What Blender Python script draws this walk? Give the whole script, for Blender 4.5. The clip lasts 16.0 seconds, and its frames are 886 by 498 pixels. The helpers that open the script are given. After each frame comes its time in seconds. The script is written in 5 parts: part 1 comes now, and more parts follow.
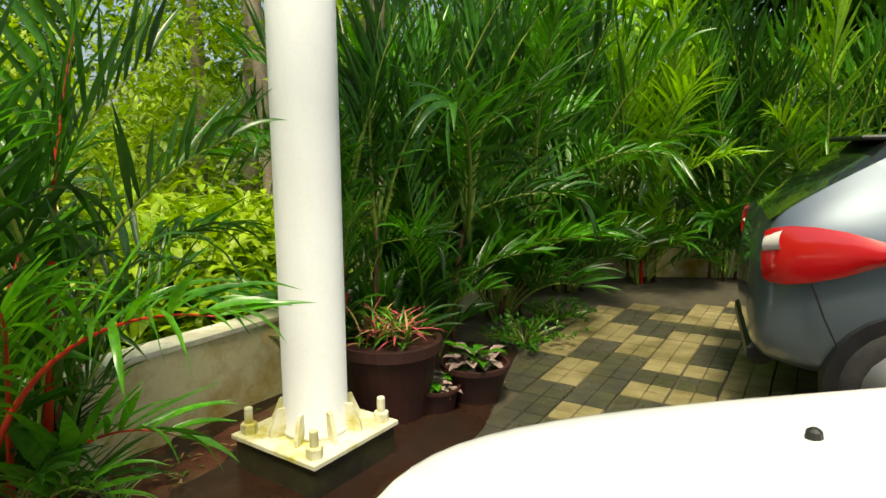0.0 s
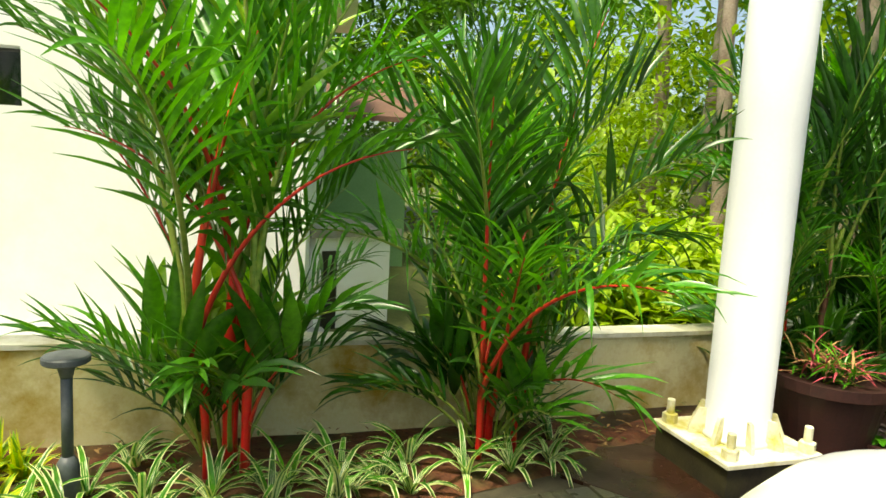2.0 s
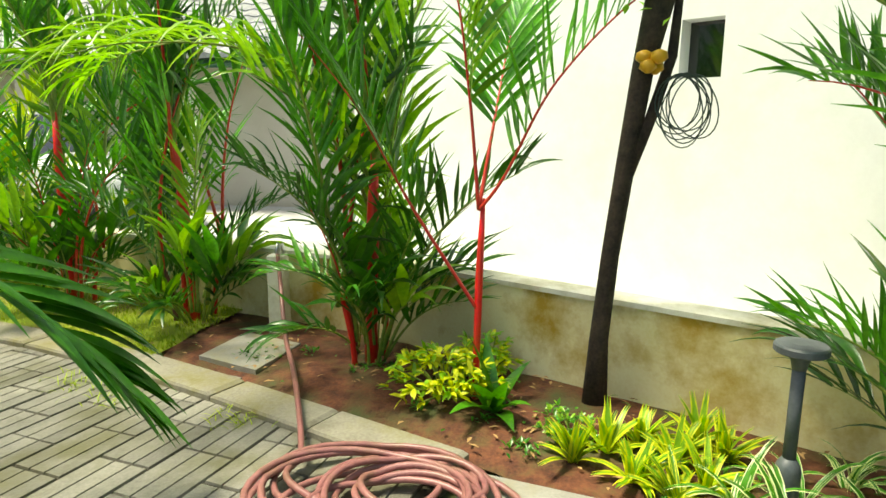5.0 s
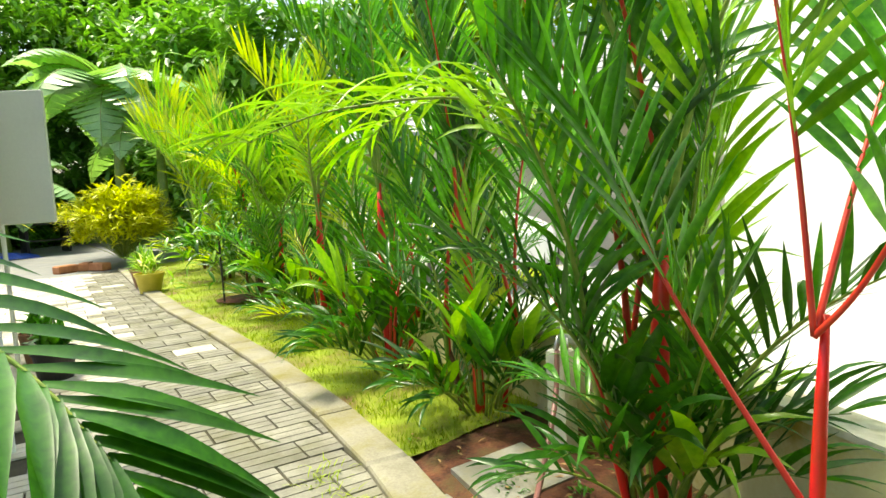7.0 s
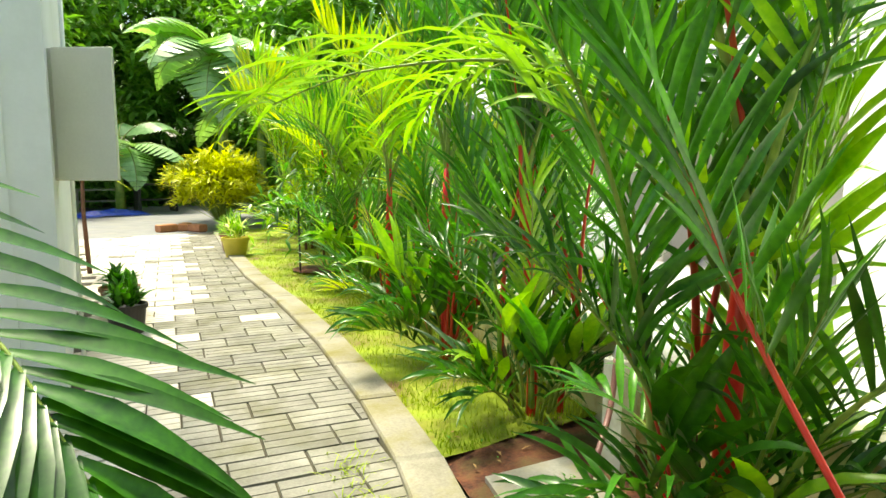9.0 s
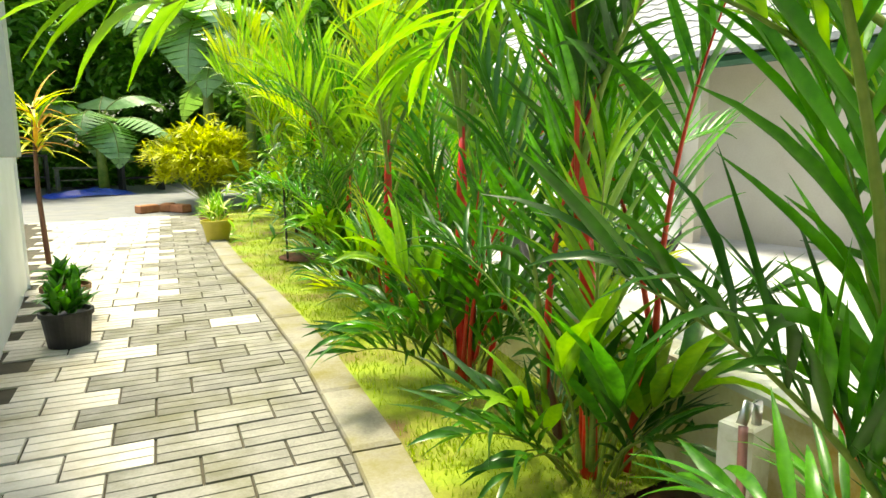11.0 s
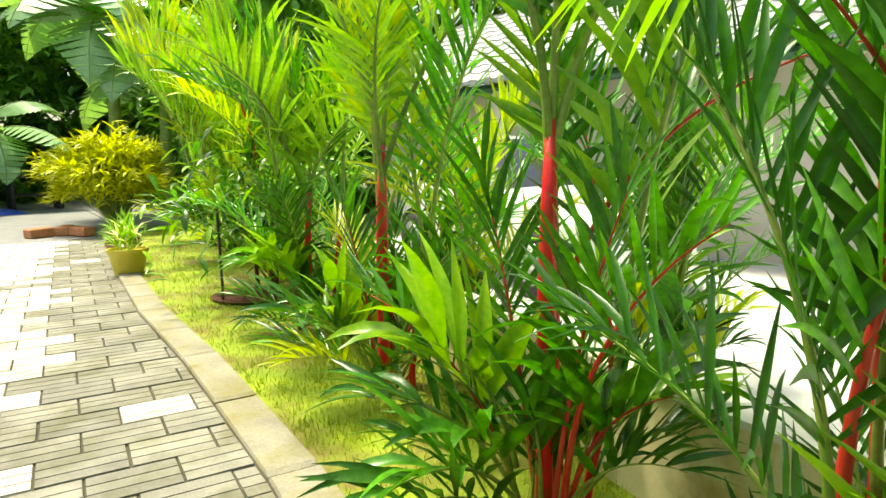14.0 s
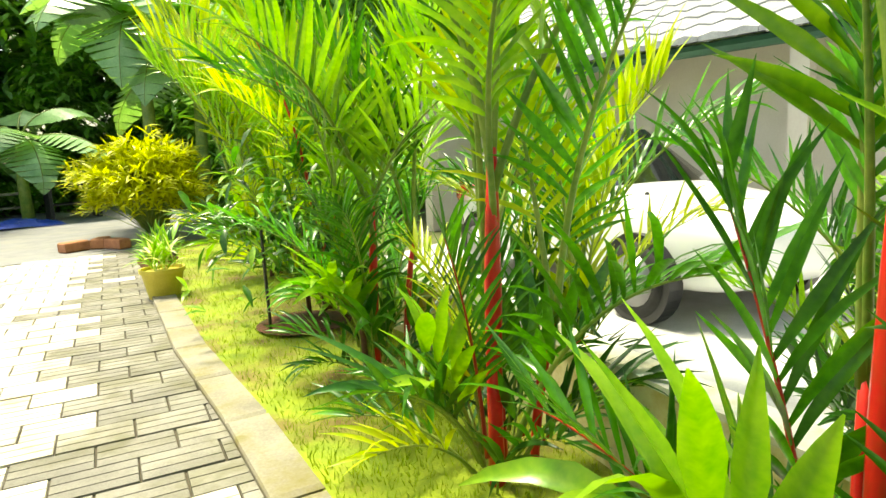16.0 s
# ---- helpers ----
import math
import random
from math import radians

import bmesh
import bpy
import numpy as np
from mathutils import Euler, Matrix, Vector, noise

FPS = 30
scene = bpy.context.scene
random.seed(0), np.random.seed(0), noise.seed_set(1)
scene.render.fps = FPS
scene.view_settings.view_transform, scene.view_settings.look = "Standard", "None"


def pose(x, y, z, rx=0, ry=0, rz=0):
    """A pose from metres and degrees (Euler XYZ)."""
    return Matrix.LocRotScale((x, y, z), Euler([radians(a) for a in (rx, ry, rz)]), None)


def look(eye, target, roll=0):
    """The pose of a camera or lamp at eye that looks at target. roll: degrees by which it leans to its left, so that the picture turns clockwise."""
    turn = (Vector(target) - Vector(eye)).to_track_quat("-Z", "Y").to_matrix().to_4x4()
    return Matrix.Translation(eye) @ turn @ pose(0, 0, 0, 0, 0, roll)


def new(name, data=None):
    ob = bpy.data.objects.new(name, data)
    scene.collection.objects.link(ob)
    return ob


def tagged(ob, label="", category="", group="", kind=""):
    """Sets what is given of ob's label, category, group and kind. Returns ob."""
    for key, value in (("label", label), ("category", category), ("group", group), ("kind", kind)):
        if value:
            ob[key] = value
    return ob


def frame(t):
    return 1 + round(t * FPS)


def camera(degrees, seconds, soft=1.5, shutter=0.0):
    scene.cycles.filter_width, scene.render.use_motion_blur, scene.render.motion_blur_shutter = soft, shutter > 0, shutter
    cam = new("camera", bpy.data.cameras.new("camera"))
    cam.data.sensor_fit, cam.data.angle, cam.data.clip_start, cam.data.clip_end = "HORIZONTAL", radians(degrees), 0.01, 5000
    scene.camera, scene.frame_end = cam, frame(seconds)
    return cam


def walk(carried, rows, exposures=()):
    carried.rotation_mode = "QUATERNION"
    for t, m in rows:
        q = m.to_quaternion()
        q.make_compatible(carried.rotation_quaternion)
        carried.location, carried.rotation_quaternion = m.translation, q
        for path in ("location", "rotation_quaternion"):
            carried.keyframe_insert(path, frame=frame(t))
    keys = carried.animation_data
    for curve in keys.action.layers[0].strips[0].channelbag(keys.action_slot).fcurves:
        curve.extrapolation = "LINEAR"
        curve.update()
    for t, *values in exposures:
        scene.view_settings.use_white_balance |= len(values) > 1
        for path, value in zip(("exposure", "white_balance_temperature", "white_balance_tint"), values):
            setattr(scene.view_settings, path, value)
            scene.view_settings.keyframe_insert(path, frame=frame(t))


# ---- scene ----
cam = camera(70.1, 16.0)
PATH = [
    (0, (0.304, -0.143, 1.415), (0.077, 1.540, 1.145), -0.3),
    (0.5, (0.386, -0.198, 1.434), (0.005, 1.451, 1.124), -0.1),
    (1, (0.482, -0.393, 1.434), (-0.212, 1.151, 1.128), 1.1),
    (1.5, (0.435, -0.470, 1.428), (-0.502, 0.946, 1.151), 1.1),
    (2, (0.421, -0.545, 1.324), (-0.802, 0.647, 1.117), 3.2),
    (2.5, (0.427, -0.581, 1.268), (-1.013, 0.326, 1.014), 1.5),
    (3, (0.373, -0.577, 1.239), (-1.105, 0.206, 0.839), 2.7),
    (3.5, (0.327, -0.596, 1.230), (-1.238, -0.030, 0.794), 3.0),
    (4, (0.220, -0.660, 1.208), (-1.428, -0.374, 0.805), 3.4),
    (4.5, (0.049, -0.752, 1.189), (-1.637, -0.709, 0.852), 2.3),
    (5, (-0.078, -0.804, 1.235), (-1.753, -1.043, 0.922), 0.4),
    (5.2, (-0.133, -0.802, 1.250), (-1.786, -1.204, 0.999), 1.0),
    (7.3, (-1.305, -0.581, 1.293), (-2.442, -1.862, 1.144), -2.2),
    (7.5, (-1.344, -0.557, 1.292), (-2.436, -1.880, 1.158), -0.8),
    (8, (-1.428, -0.537, 1.289), (-2.467, -1.900, 1.151), 0.3),
    (8.5, (-1.473, -0.560, 1.289), (-2.477, -1.947, 1.118), -0.9),
    (9, (-1.520, -0.703, 1.272), (-2.536, -2.074, 1.064), 0.1),
    (9.5, (-1.584, -0.901, 1.282), (-2.589, -2.276, 1.047), -0.5),
    (9.7, (-1.620, -0.987, 1.281), (-2.578, -2.393, 1.028), -0.7),
    (11.8, (-2.199, -1.825, 1.227), (-3.240, -3.165, 0.943), -0.3),
    (12, (-2.219, -1.907, 1.223), (-3.246, -3.259, 0.956), -0.4),
    (12.5, (-2.240, -2.106, 1.248), (-3.226, -3.498, 1.028), -0.1),
    (13, (-2.262, -2.353, 1.233), (-3.458, -3.574, 1.041), 1.4),
    (13.5, (-2.305, -2.612, 1.245), (-3.578, -3.748, 1.023), -0.4),
    (14, (-2.405, -2.819, 1.235), (-3.581, -4.050, 0.990), -0.6),
    (14.5, (-2.505, -3.028, 1.262), (-3.658, -4.278, 1.008), 0.7),
    (15, (-2.556, -3.237, 1.297), (-3.728, -4.470, 1.044), -1.9),
    (15.5, (-2.632, -3.455, 1.300), (-3.846, -4.634, 0.992), -2.0),
    (16, (-2.771, -3.716, 1.294), (-3.874, -5.009, 1.031), -2.6),
]
EXPOSURES = [(0, 0.4, 7700, 1), (1.5, 0.75, 7800, 0), (3.0, 1.0, 7400, 0), (5.0, 0.9, 7300, -1), (8.0, 1.35, 7300, 1), (12.5, 1.25, 7400, 0), (16, 1.4, 7700, -1)]
walk(cam, [(t, look(eye, target, roll)) for t, eye, target, roll in PATH], EXPOSURES)

# ---- sky and sun ----
world = bpy.data.worlds.new("overcast_sky")
scene.world = world
world.use_nodes = True
wn = world.node_tree
sky = wn.nodes.new("ShaderNodeTexSky")
sky.sky_type, sky.sun_disc = "NISHITA", False
sky.sun_elevation, sky.sun_rotation = radians(67), radians(172)
sky.dust_density, sky.air_density = 4.0, 1.0
wn.links.new(sky.outputs[0], wn.nodes["Background"].inputs[0])
wn.nodes["Background"].inputs[1].default_value = 0.145
sun = new("sun", bpy.data.lights.new("sun", "SUN"))
sun.data.energy, sun.data.angle, sun.data.color = 3.5, radians(12), (1.0, 0.95, 0.82)
sun.matrix_world = look((0, 0, 20), (-1.0, 7.2, 2.4))

# ---- materials ----


def material(name, a, b, rough=0.6, scale=6.0, grain=60.0, bump=0.2, metal=0.0, jitter=0.0, stain=None, stain_scale=1.5, spec=0.5, wet=0.0, leaf=False):
    """A surface with colour between a and b at two scales, fine relief, and stains of their own shape."""
    m = bpy.data.materials.new(name)
    m.use_nodes = True
    n, l = m.node_tree.nodes, m.node_tree.links
    p = n["Principled BSDF"]
    tc = n.new("ShaderNodeTexCoord")
    geo = n.new("ShaderNodeNewGeometry")
    place = geo.outputs["Position"]
    n1 = n.new("ShaderNodeTexNoise"); n1.inputs["Scale"].default_value = scale; n1.inputs["Detail"].default_value = 5
    n2 = n.new("ShaderNodeTexNoise"); n2.inputs["Scale"].default_value = grain; n2.inputs["Detail"].default_value = 3
    l.new(place, n1.inputs["Vector"]); l.new(place, n2.inputs["Vector"])
    mx = n.new("ShaderNodeMix"); mx.data_type = "FLOAT"; mx.inputs[0].default_value = 0.35
    l.new(n1.outputs["Fac"], mx.inputs[2]); l.new(n2.outputs["Fac"], mx.inputs[3])
    ramp = n.new("ShaderNodeValToRGB")
    ramp.color_ramp.elements[0].position, ramp.color_ramp.elements[1].position = 0.35, 0.65
    ramp.color_ramp.elements[0].color, ramp.color_ramp.elements[1].color = (*a, 1), (*b, 1)
    l.new(mx.outputs[0], ramp.inputs[0])
    out = ramp.outputs[0]
    if stain:
        n3 = n.new("ShaderNodeTexNoise"); n3.inputs["Scale"].default_value = stain_scale; n3.inputs["Detail"].default_value = 7; n3.inputs["Roughness"].default_value = 0.65
        l.new(place, n3.inputs["Vector"])
        r3 = n.new("ShaderNodeValToRGB"); r3.color_ramp.elements[0].position, r3.color_ramp.elements[1].position = 0.46, 0.66
        l.new(n3.outputs["Fac"], r3.inputs[0])
        m3 = n.new("ShaderNodeMix"); m3.data_type = "RGBA"
        l.new(r3.outputs[0], m3.inputs[0]); l.new(out, m3.inputs[6]); m3.inputs[7].default_value = (*stain, 1)
        out = m3.outputs[2]
    if jitter:
        oi = n.new("ShaderNodeObjectInfo")
        add = n.new("ShaderNodeMath"); add.operation = "ADD"
        l.new(oi.outputs["Random"], add.inputs[0]); l.new(geo.outputs["Random Per Island"], add.inputs[1])
        mr = n.new("ShaderNodeMapRange"); mr.inputs[1].default_value, mr.inputs[2].default_value = 0, 2
        mr.inputs[3].default_value, mr.inputs[4].default_value = 1 - jitter, 1 + jitter
        l.new(add.outputs[0], mr.inputs[0])
        hsv = n.new("ShaderNodeHueSaturation"); l.new(mr.outputs[0], hsv.inputs["Value"]); l.new(out, hsv.inputs["Color"])
        out = hsv.outputs[0]
    l.new(out, p.inputs["Base Color"])
    p.inputs["Roughness"].default_value, p.inputs["Metallic"].default_value = rough, metal
    p.inputs["Specular IOR Level"].default_value = 0.55 if leaf else spec
    if wet:
        r4 = n.new("ShaderNodeMapRange"); r4.inputs[1].default_value, r4.inputs[2].default_value = 0.4, 0.6
        r4.inputs[3].default_value, r4.inputs[4].default_value = rough, max(0.05, rough - wet)
        l.new(n1.outputs["Fac"], r4.inputs[0]); l.new(r4.outputs[0], p.inputs["Roughness"])
    if bump:
        b = n.new("ShaderNodeBump"); b.inputs["Strength"].default_value = bump; b.inputs["Distance"].default_value = 0.01
        l.new(mx.outputs[0], b.inputs["Height"]); l.new(b.outputs[0], p.inputs["Normal"])
    if leaf:
        tr = n.new("ShaderNodeBsdfTranslucent")
        warm = n.new("ShaderNodeMix"); warm.data_type = "RGBA"; warm.blend_type = "MULTIPLY"; warm.inputs[0].default_value = 1
        l.new(out, warm.inputs[6]); warm.inputs[7].default_value = (1.6, 1.7, 0.5, 1)
        l.new(warm.outputs[2], tr.inputs["Color"])
        ms = n.new("ShaderNodeMixShader"); ms.inputs[0].default_value = 0.3
        l.new(p.outputs[0], ms.inputs[1]); l.new(tr.outputs[0], ms.inputs[2])
        l.new(ms.outputs[0], n["Material Output"].inputs["Surface"])
    return m


LEAF = material("palm_leaf", (0.02, 0.12, 0.006), (0.1, 0.33, 0.018), 0.3, 5, 40, 0.1, jitter=0.65, leaf=True)
LEAF_LIGHT = material("palm_leaf_light", (0.12, 0.31, 0.01), (0.3, 0.5, 0.03), 0.32, 5, 40, 0.1, jitter=0.4, leaf=True)
LEAF_YELLOW = material("palm_leaf_yellow", (0.28, 0.43, 0.008), (0.5, 0.54, 0.02), 0.36, 5, 40, 0.1, jitter=0.3, leaf=True)
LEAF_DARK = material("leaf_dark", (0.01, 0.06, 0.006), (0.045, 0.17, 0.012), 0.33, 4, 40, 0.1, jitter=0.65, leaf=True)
LEAF_WOOD = material("woodland_leaf", (0.13, 0.27, 0.008), (0.38, 0.5, 0.02), 0.5, 0.9, 30, 0.0, jitter=0.5, leaf=True)
LEAF_TREE = material("tree_leaf", (0.05, 0.18, 0.02), (0.2, 0.4, 0.05), 0.4, 0.8, 30, 0.0, jitter=0.5, leaf=True)
LEAF_GOLD = material("gold_leaf", (0.5, 0.54, 0.012), (0.68, 0.68, 0.03), 0.45, 6, 40, 0.1, jitter=0.3, leaf=True)
LEAF_PALE = material("cream_leaf_edge", (0.68, 0.72, 0.38), (0.8, 0.82, 0.52), 0.45, 6, 40, 0.1, jitter=0.2, leaf=True)
BANANA = material("banana_leaf", (0.18, 0.36, 0.13), (0.32, 0.52, 0.25), 0.28, 3, 30, 0.2, jitter=0.3, leaf=True)
RED_CANE = material("red_crownshaft", (0.6, 0.008, 0.012), (0.8, 0.03, 0.02), 0.3, 5, 40, 0.15, jitter=0.2, stain=(0.4, 0.03, 0.01), stain_scale=5)
RACHIS = material("red_leaf_stalk", (0.45, 0.014, 0.012), (0.55, 0.05, 0.02), 0.35, 5, 40, 0.1, jitter=0.3)
RACHIS_GREEN = material("green_leaf_stalk", (0.1, 0.2, 0.02), (0.28, 0.34, 0.06), 0.4, 5, 40, 0.1, jitter=0.3)
BROWN_CANE = material("brown_cane", (0.06, 0.025, 0.012), (0.14, 0.06, 0.03), 0.7, 8, 60, 0.4, jitter=0.3)
BARK = material("dark_bark", (0.012, 0.009, 0.007), (0.06, 0.04, 0.028), 0.85, 12, 70, 1.0)
BARK_PALE = material("pale_bark", (0.2, 0.14, 0.1), (0.42, 0.33, 0.26), 0.85, 6, 50, 0.6, stain=(0.1, 0.12, 0.06), stain_scale=2)
WALL_CREAM = material("cream_boundary_paint", (0.7, 0.61, 0.3), (0.78, 0.73, 0.47), 0.75, 3, 60, 0.25, stain=(0.42, 0.27, 0.03), stain_scale=2.6)
WALL_TOP = material("weathered_coping", (0.68, 0.66, 0.55), (0.78, 0.77, 0.68), 0.75, 4, 60, 0.25, stain=(0.45, 0.42, 0.26), stain_scale=3)
WHITE = material("white_house_paint", (0.82, 0.83, 0.83), (0.87, 0.88, 0.88), 0.7, 2, 50, 0.12, stain=(0.76, 0.77, 0.75), stain_scale=1.2)
BEIGE = material("beige_house_paint", (0.55, 0.5, 0.42), (0.62, 0.58, 0.5), 0.75, 2, 50, 0.15)
PILLAR = material("white_pillar_paint", (0.66, 0.68, 0.7), (0.72, 0.74, 0.76), 0.4, 3, 70, 0.06)
PLATE = material("grimy_white_steel", (0.66, 0.64, 0.46), (0.78, 0.76, 0.6), 0.55, 9, 70, 0.25, stain=(0.45, 0.4, 0.08), stain_scale=7)
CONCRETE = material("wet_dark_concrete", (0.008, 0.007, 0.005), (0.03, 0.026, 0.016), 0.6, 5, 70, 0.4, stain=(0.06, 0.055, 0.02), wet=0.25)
PAD = material("wet_red_brown_screed", (0.012, 0.005, 0.0025), (0.028, 0.011, 0.005), 0.5, 3, 60, 0.25, stain=(0.03, 0.015, 0.01), wet=0.3)
SLAB = material("pale_concrete_slab", (0.2, 0.195, 0.17), (0.32, 0.31, 0.28), 0.7, 6, 80, 0.4, stain=(0.24, 0.22, 0.14), stain_scale=5)
KERB = material("mossy_kerb_concrete", (0.17, 0.155, 0.115), (0.3, 0.285, 0.23), 0.75, 6, 80, 0.5, stain=(0.15, 0.13, 0.03), stain_scale=3)
PAVER = material("mossy_grey_paver", (0.12, 0.115, 0.095), (0.24, 0.23, 0.195), 0.6, 4, 90, 0.5, jitter=0.4, stain=(0.1, 0.095, 0.05), stain_scale=2.5, wet=0.15)
PAVER_LIGHT = material("clean_pale_paver", (0.48, 0.45, 0.38), (0.62, 0.58, 0.5), 0.6, 4, 90, 0.4, jitter=0.2, stain=(0.36, 0.32, 0.22), stain_scale=2.2)
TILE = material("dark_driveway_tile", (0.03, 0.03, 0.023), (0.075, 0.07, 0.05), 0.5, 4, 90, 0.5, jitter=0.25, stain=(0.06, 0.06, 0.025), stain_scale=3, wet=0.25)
# same tile, with the light on the far drive put into its colour
TILE_LIT = material("lit_yellowish_driveway_tile", (0.17, 0.14, 0.06), (0.32, 0.27, 0.14), 0.5, 4, 90, 0.5, jitter=0.2, stain=(0.12, 0.1, 0.04), stain_scale=3, wet=0.2)
JOINT = material("joint_grit", (0.035, 0.03, 0.018), (0.07, 0.06, 0.035), 0.9, 10, 90, 0.4)
SOIL = material("red_brown_soil", (0.045, 0.013, 0.005), (0.17, 0.055, 0.022), 0.9, 16, 70, 1.0, stain=(0.05, 0.06, 0.015), stain_scale=4)
MOSS = material("mossy_lawn", (0.13, 0.2, 0.004), (0.26, 0.33, 0.008), 0.85, 5, 90, 0.8, stain=(0.13, 0.075, 0.022), stain_scale=1.8)
GRASS = material("grass_blade", (0.17, 0.26, 0.008), (0.33, 0.4, 0.015), 0.6, 3, 30, 0.0, jitter=0.3, leaf=True)
EARTH = material("woodland_ground", (0.05, 0.07, 0.015), (0.12, 0.13, 0.04), 0.9, 1.5, 30, 0.6)
YARD_PALE = material("pale_cement", (0.4, 0.41, 0.41), (0.52, 0.53, 0.53), 0.65, 2, 60, 0.2, stain=(0.33, 0.33, 0.31), stain_scale=1.1)
GREYFLOOR = material("grey_screed", (0.13, 0.135, 0.145), (0.21, 0.215, 0.225), 0.6, 3, 60, 0.2, stain=(0.2, 0.2, 0.18))
LAMP_GREY = material("grey_powder_coat", (0.06, 0.072, 0.08), (0.1, 0.115, 0.125), 0.5, 10, 90, 0.1)
HOSE = material("pink_garden_hose", (0.2, 0.075, 0.075), (0.32, 0.14, 0.13), 0.4, 8, 90, 0.1, stain=(0.2, 0.1, 0.07), stain_scale=9)
BLACK = material("black_plastic", (0.008, 0.008, 0.009), (0.02, 0.02, 0.022), 0.4, 8, 80, 0.1)
DARK_HOLE = material("unlit_interior", (0.01, 0.01, 0.01), (0.02, 0.02, 0.02), 0.9, 4, 40, 0.0)
WIRE = material("green_black_wire", (0.01, 0.03, 0.025), (0.03, 0.06, 0.05), 0.4, 8, 80, 0.0)
TERRACOTTA = material("dark_terracotta", (0.02, 0.005, 0.004), (0.045, 0.011, 0.008), 0.6, 6, 70, 0.3)
POT_YELLOW = material("olive_yellow_pot", (0.42, 0.36, 0.03), (0.55, 0.46, 0.06), 0.5, 6, 70, 0.2)
POT_BROWN = material("brown_clay_pot", (0.2, 0.1, 0.05), (0.3, 0.16, 0.08), 0.7, 6, 70, 0.3)
POT_BLACK = material("black_nursery_pot", (0.012, 0.01, 0.012), (0.03, 0.025, 0.025), 0.5, 6, 70, 0.1)
BRICK = material("orange_laterite_brick", (0.36, 0.14, 0.06), (0.5, 0.22, 0.1), 0.85, 10, 70, 0.8)
TARP = material("blue_tarpaulin", (0.01, 0.035, 0.3), (0.02, 0.07, 0.5), 0.35, 4, 40, 0.3)
BOXPAINT = material("beige_cabinet_paint", (0.62, 0.61, 0.52), (0.68, 0.67, 0.58), 0.45, 3, 70, 0.05)
ROOFTILE = material("grey_roof_tile", (0.2, 0.21, 0.22), (0.38, 0.39, 0.4), 0.6, 4, 60, 0.3, jitter=0.3)
GUTTER = material("green_gutter_paint", (0.02, 0.09, 0.05), (0.04, 0.13, 0.075), 0.45, 4, 60, 0.1)
HILLGREEN = material("green_painted_sheet", (0.13, 0.27, 0.1), (0.18, 0.33, 0.14), 0.6, 2, 40, 0.15)
BROWNROOF = material("brown_roof_sheet", (0.1, 0.05, 0.035), (0.18, 0.09, 0.06), 0.7, 3, 50, 0.3)
FLOWER = material("pink_red_stems", (0.4, 0.05, 0.08), (0.55, 0.1, 0.12), 0.5, 8, 50, 0.0, jitter=0.3)
COLEUS = material("mauve_green_leaf", (0.16, 0.12, 0.1), (0.34, 0.24, 0.22), 0.5, 8, 50, 0.1, jitter=0.3)
FRUIT = material("yellow_orange_bract", (0.6, 0.3, 0.01), (0.75, 0.42, 0.03), 0.5, 8, 50, 0.1)
DRYLEAF = material("dry_brown_leaf", (0.25, 0.14, 0.05), (0.4, 0.25, 0.1), 0.8, 8, 50, 0.2, jitter=0.3)


def paint(name, colour, metal, rough):
    m = material(name, colour, tuple(c * 1.04 for c in colour), rough, 2, 200, 0.0, metal)
    p = m.node_tree.nodes["Principled BSDF"]
    p.inputs["Coat Weight"].default_value, p.inputs["Coat Roughness"].default_value = 1.0, 0.05
    return m


CAR_GREY = paint("blue_grey_metallic_paint", (0.16, 0.2, 0.24), 0.6, 0.35)
CAR_WHITE = paint("white_car_paint", (0.8, 0.81, 0.82), 0.0, 0.35)
GLASS_DARK = paint("tinted_window", (0.01, 0.012, 0.012), 0.0, 0.06)
LIGHT_RED = paint("red_lamp_lens", (0.5, 0.008, 0.012), 0.0, 0.15)
LIGHT_CLEAR = paint("clear_lamp_lens", (0.65, 0.6, 0.58), 0.0, 0.15)
TYRE = material("tyre_rubber", (0.012, 0.012, 0.012), (0.025, 0.025, 0.025), 0.8, 20, 90, 0.3)
RIM = paint("silver_rim", (0.5, 0.5, 0.52), 0.8, 0.3)

# ---- mesh tools ----


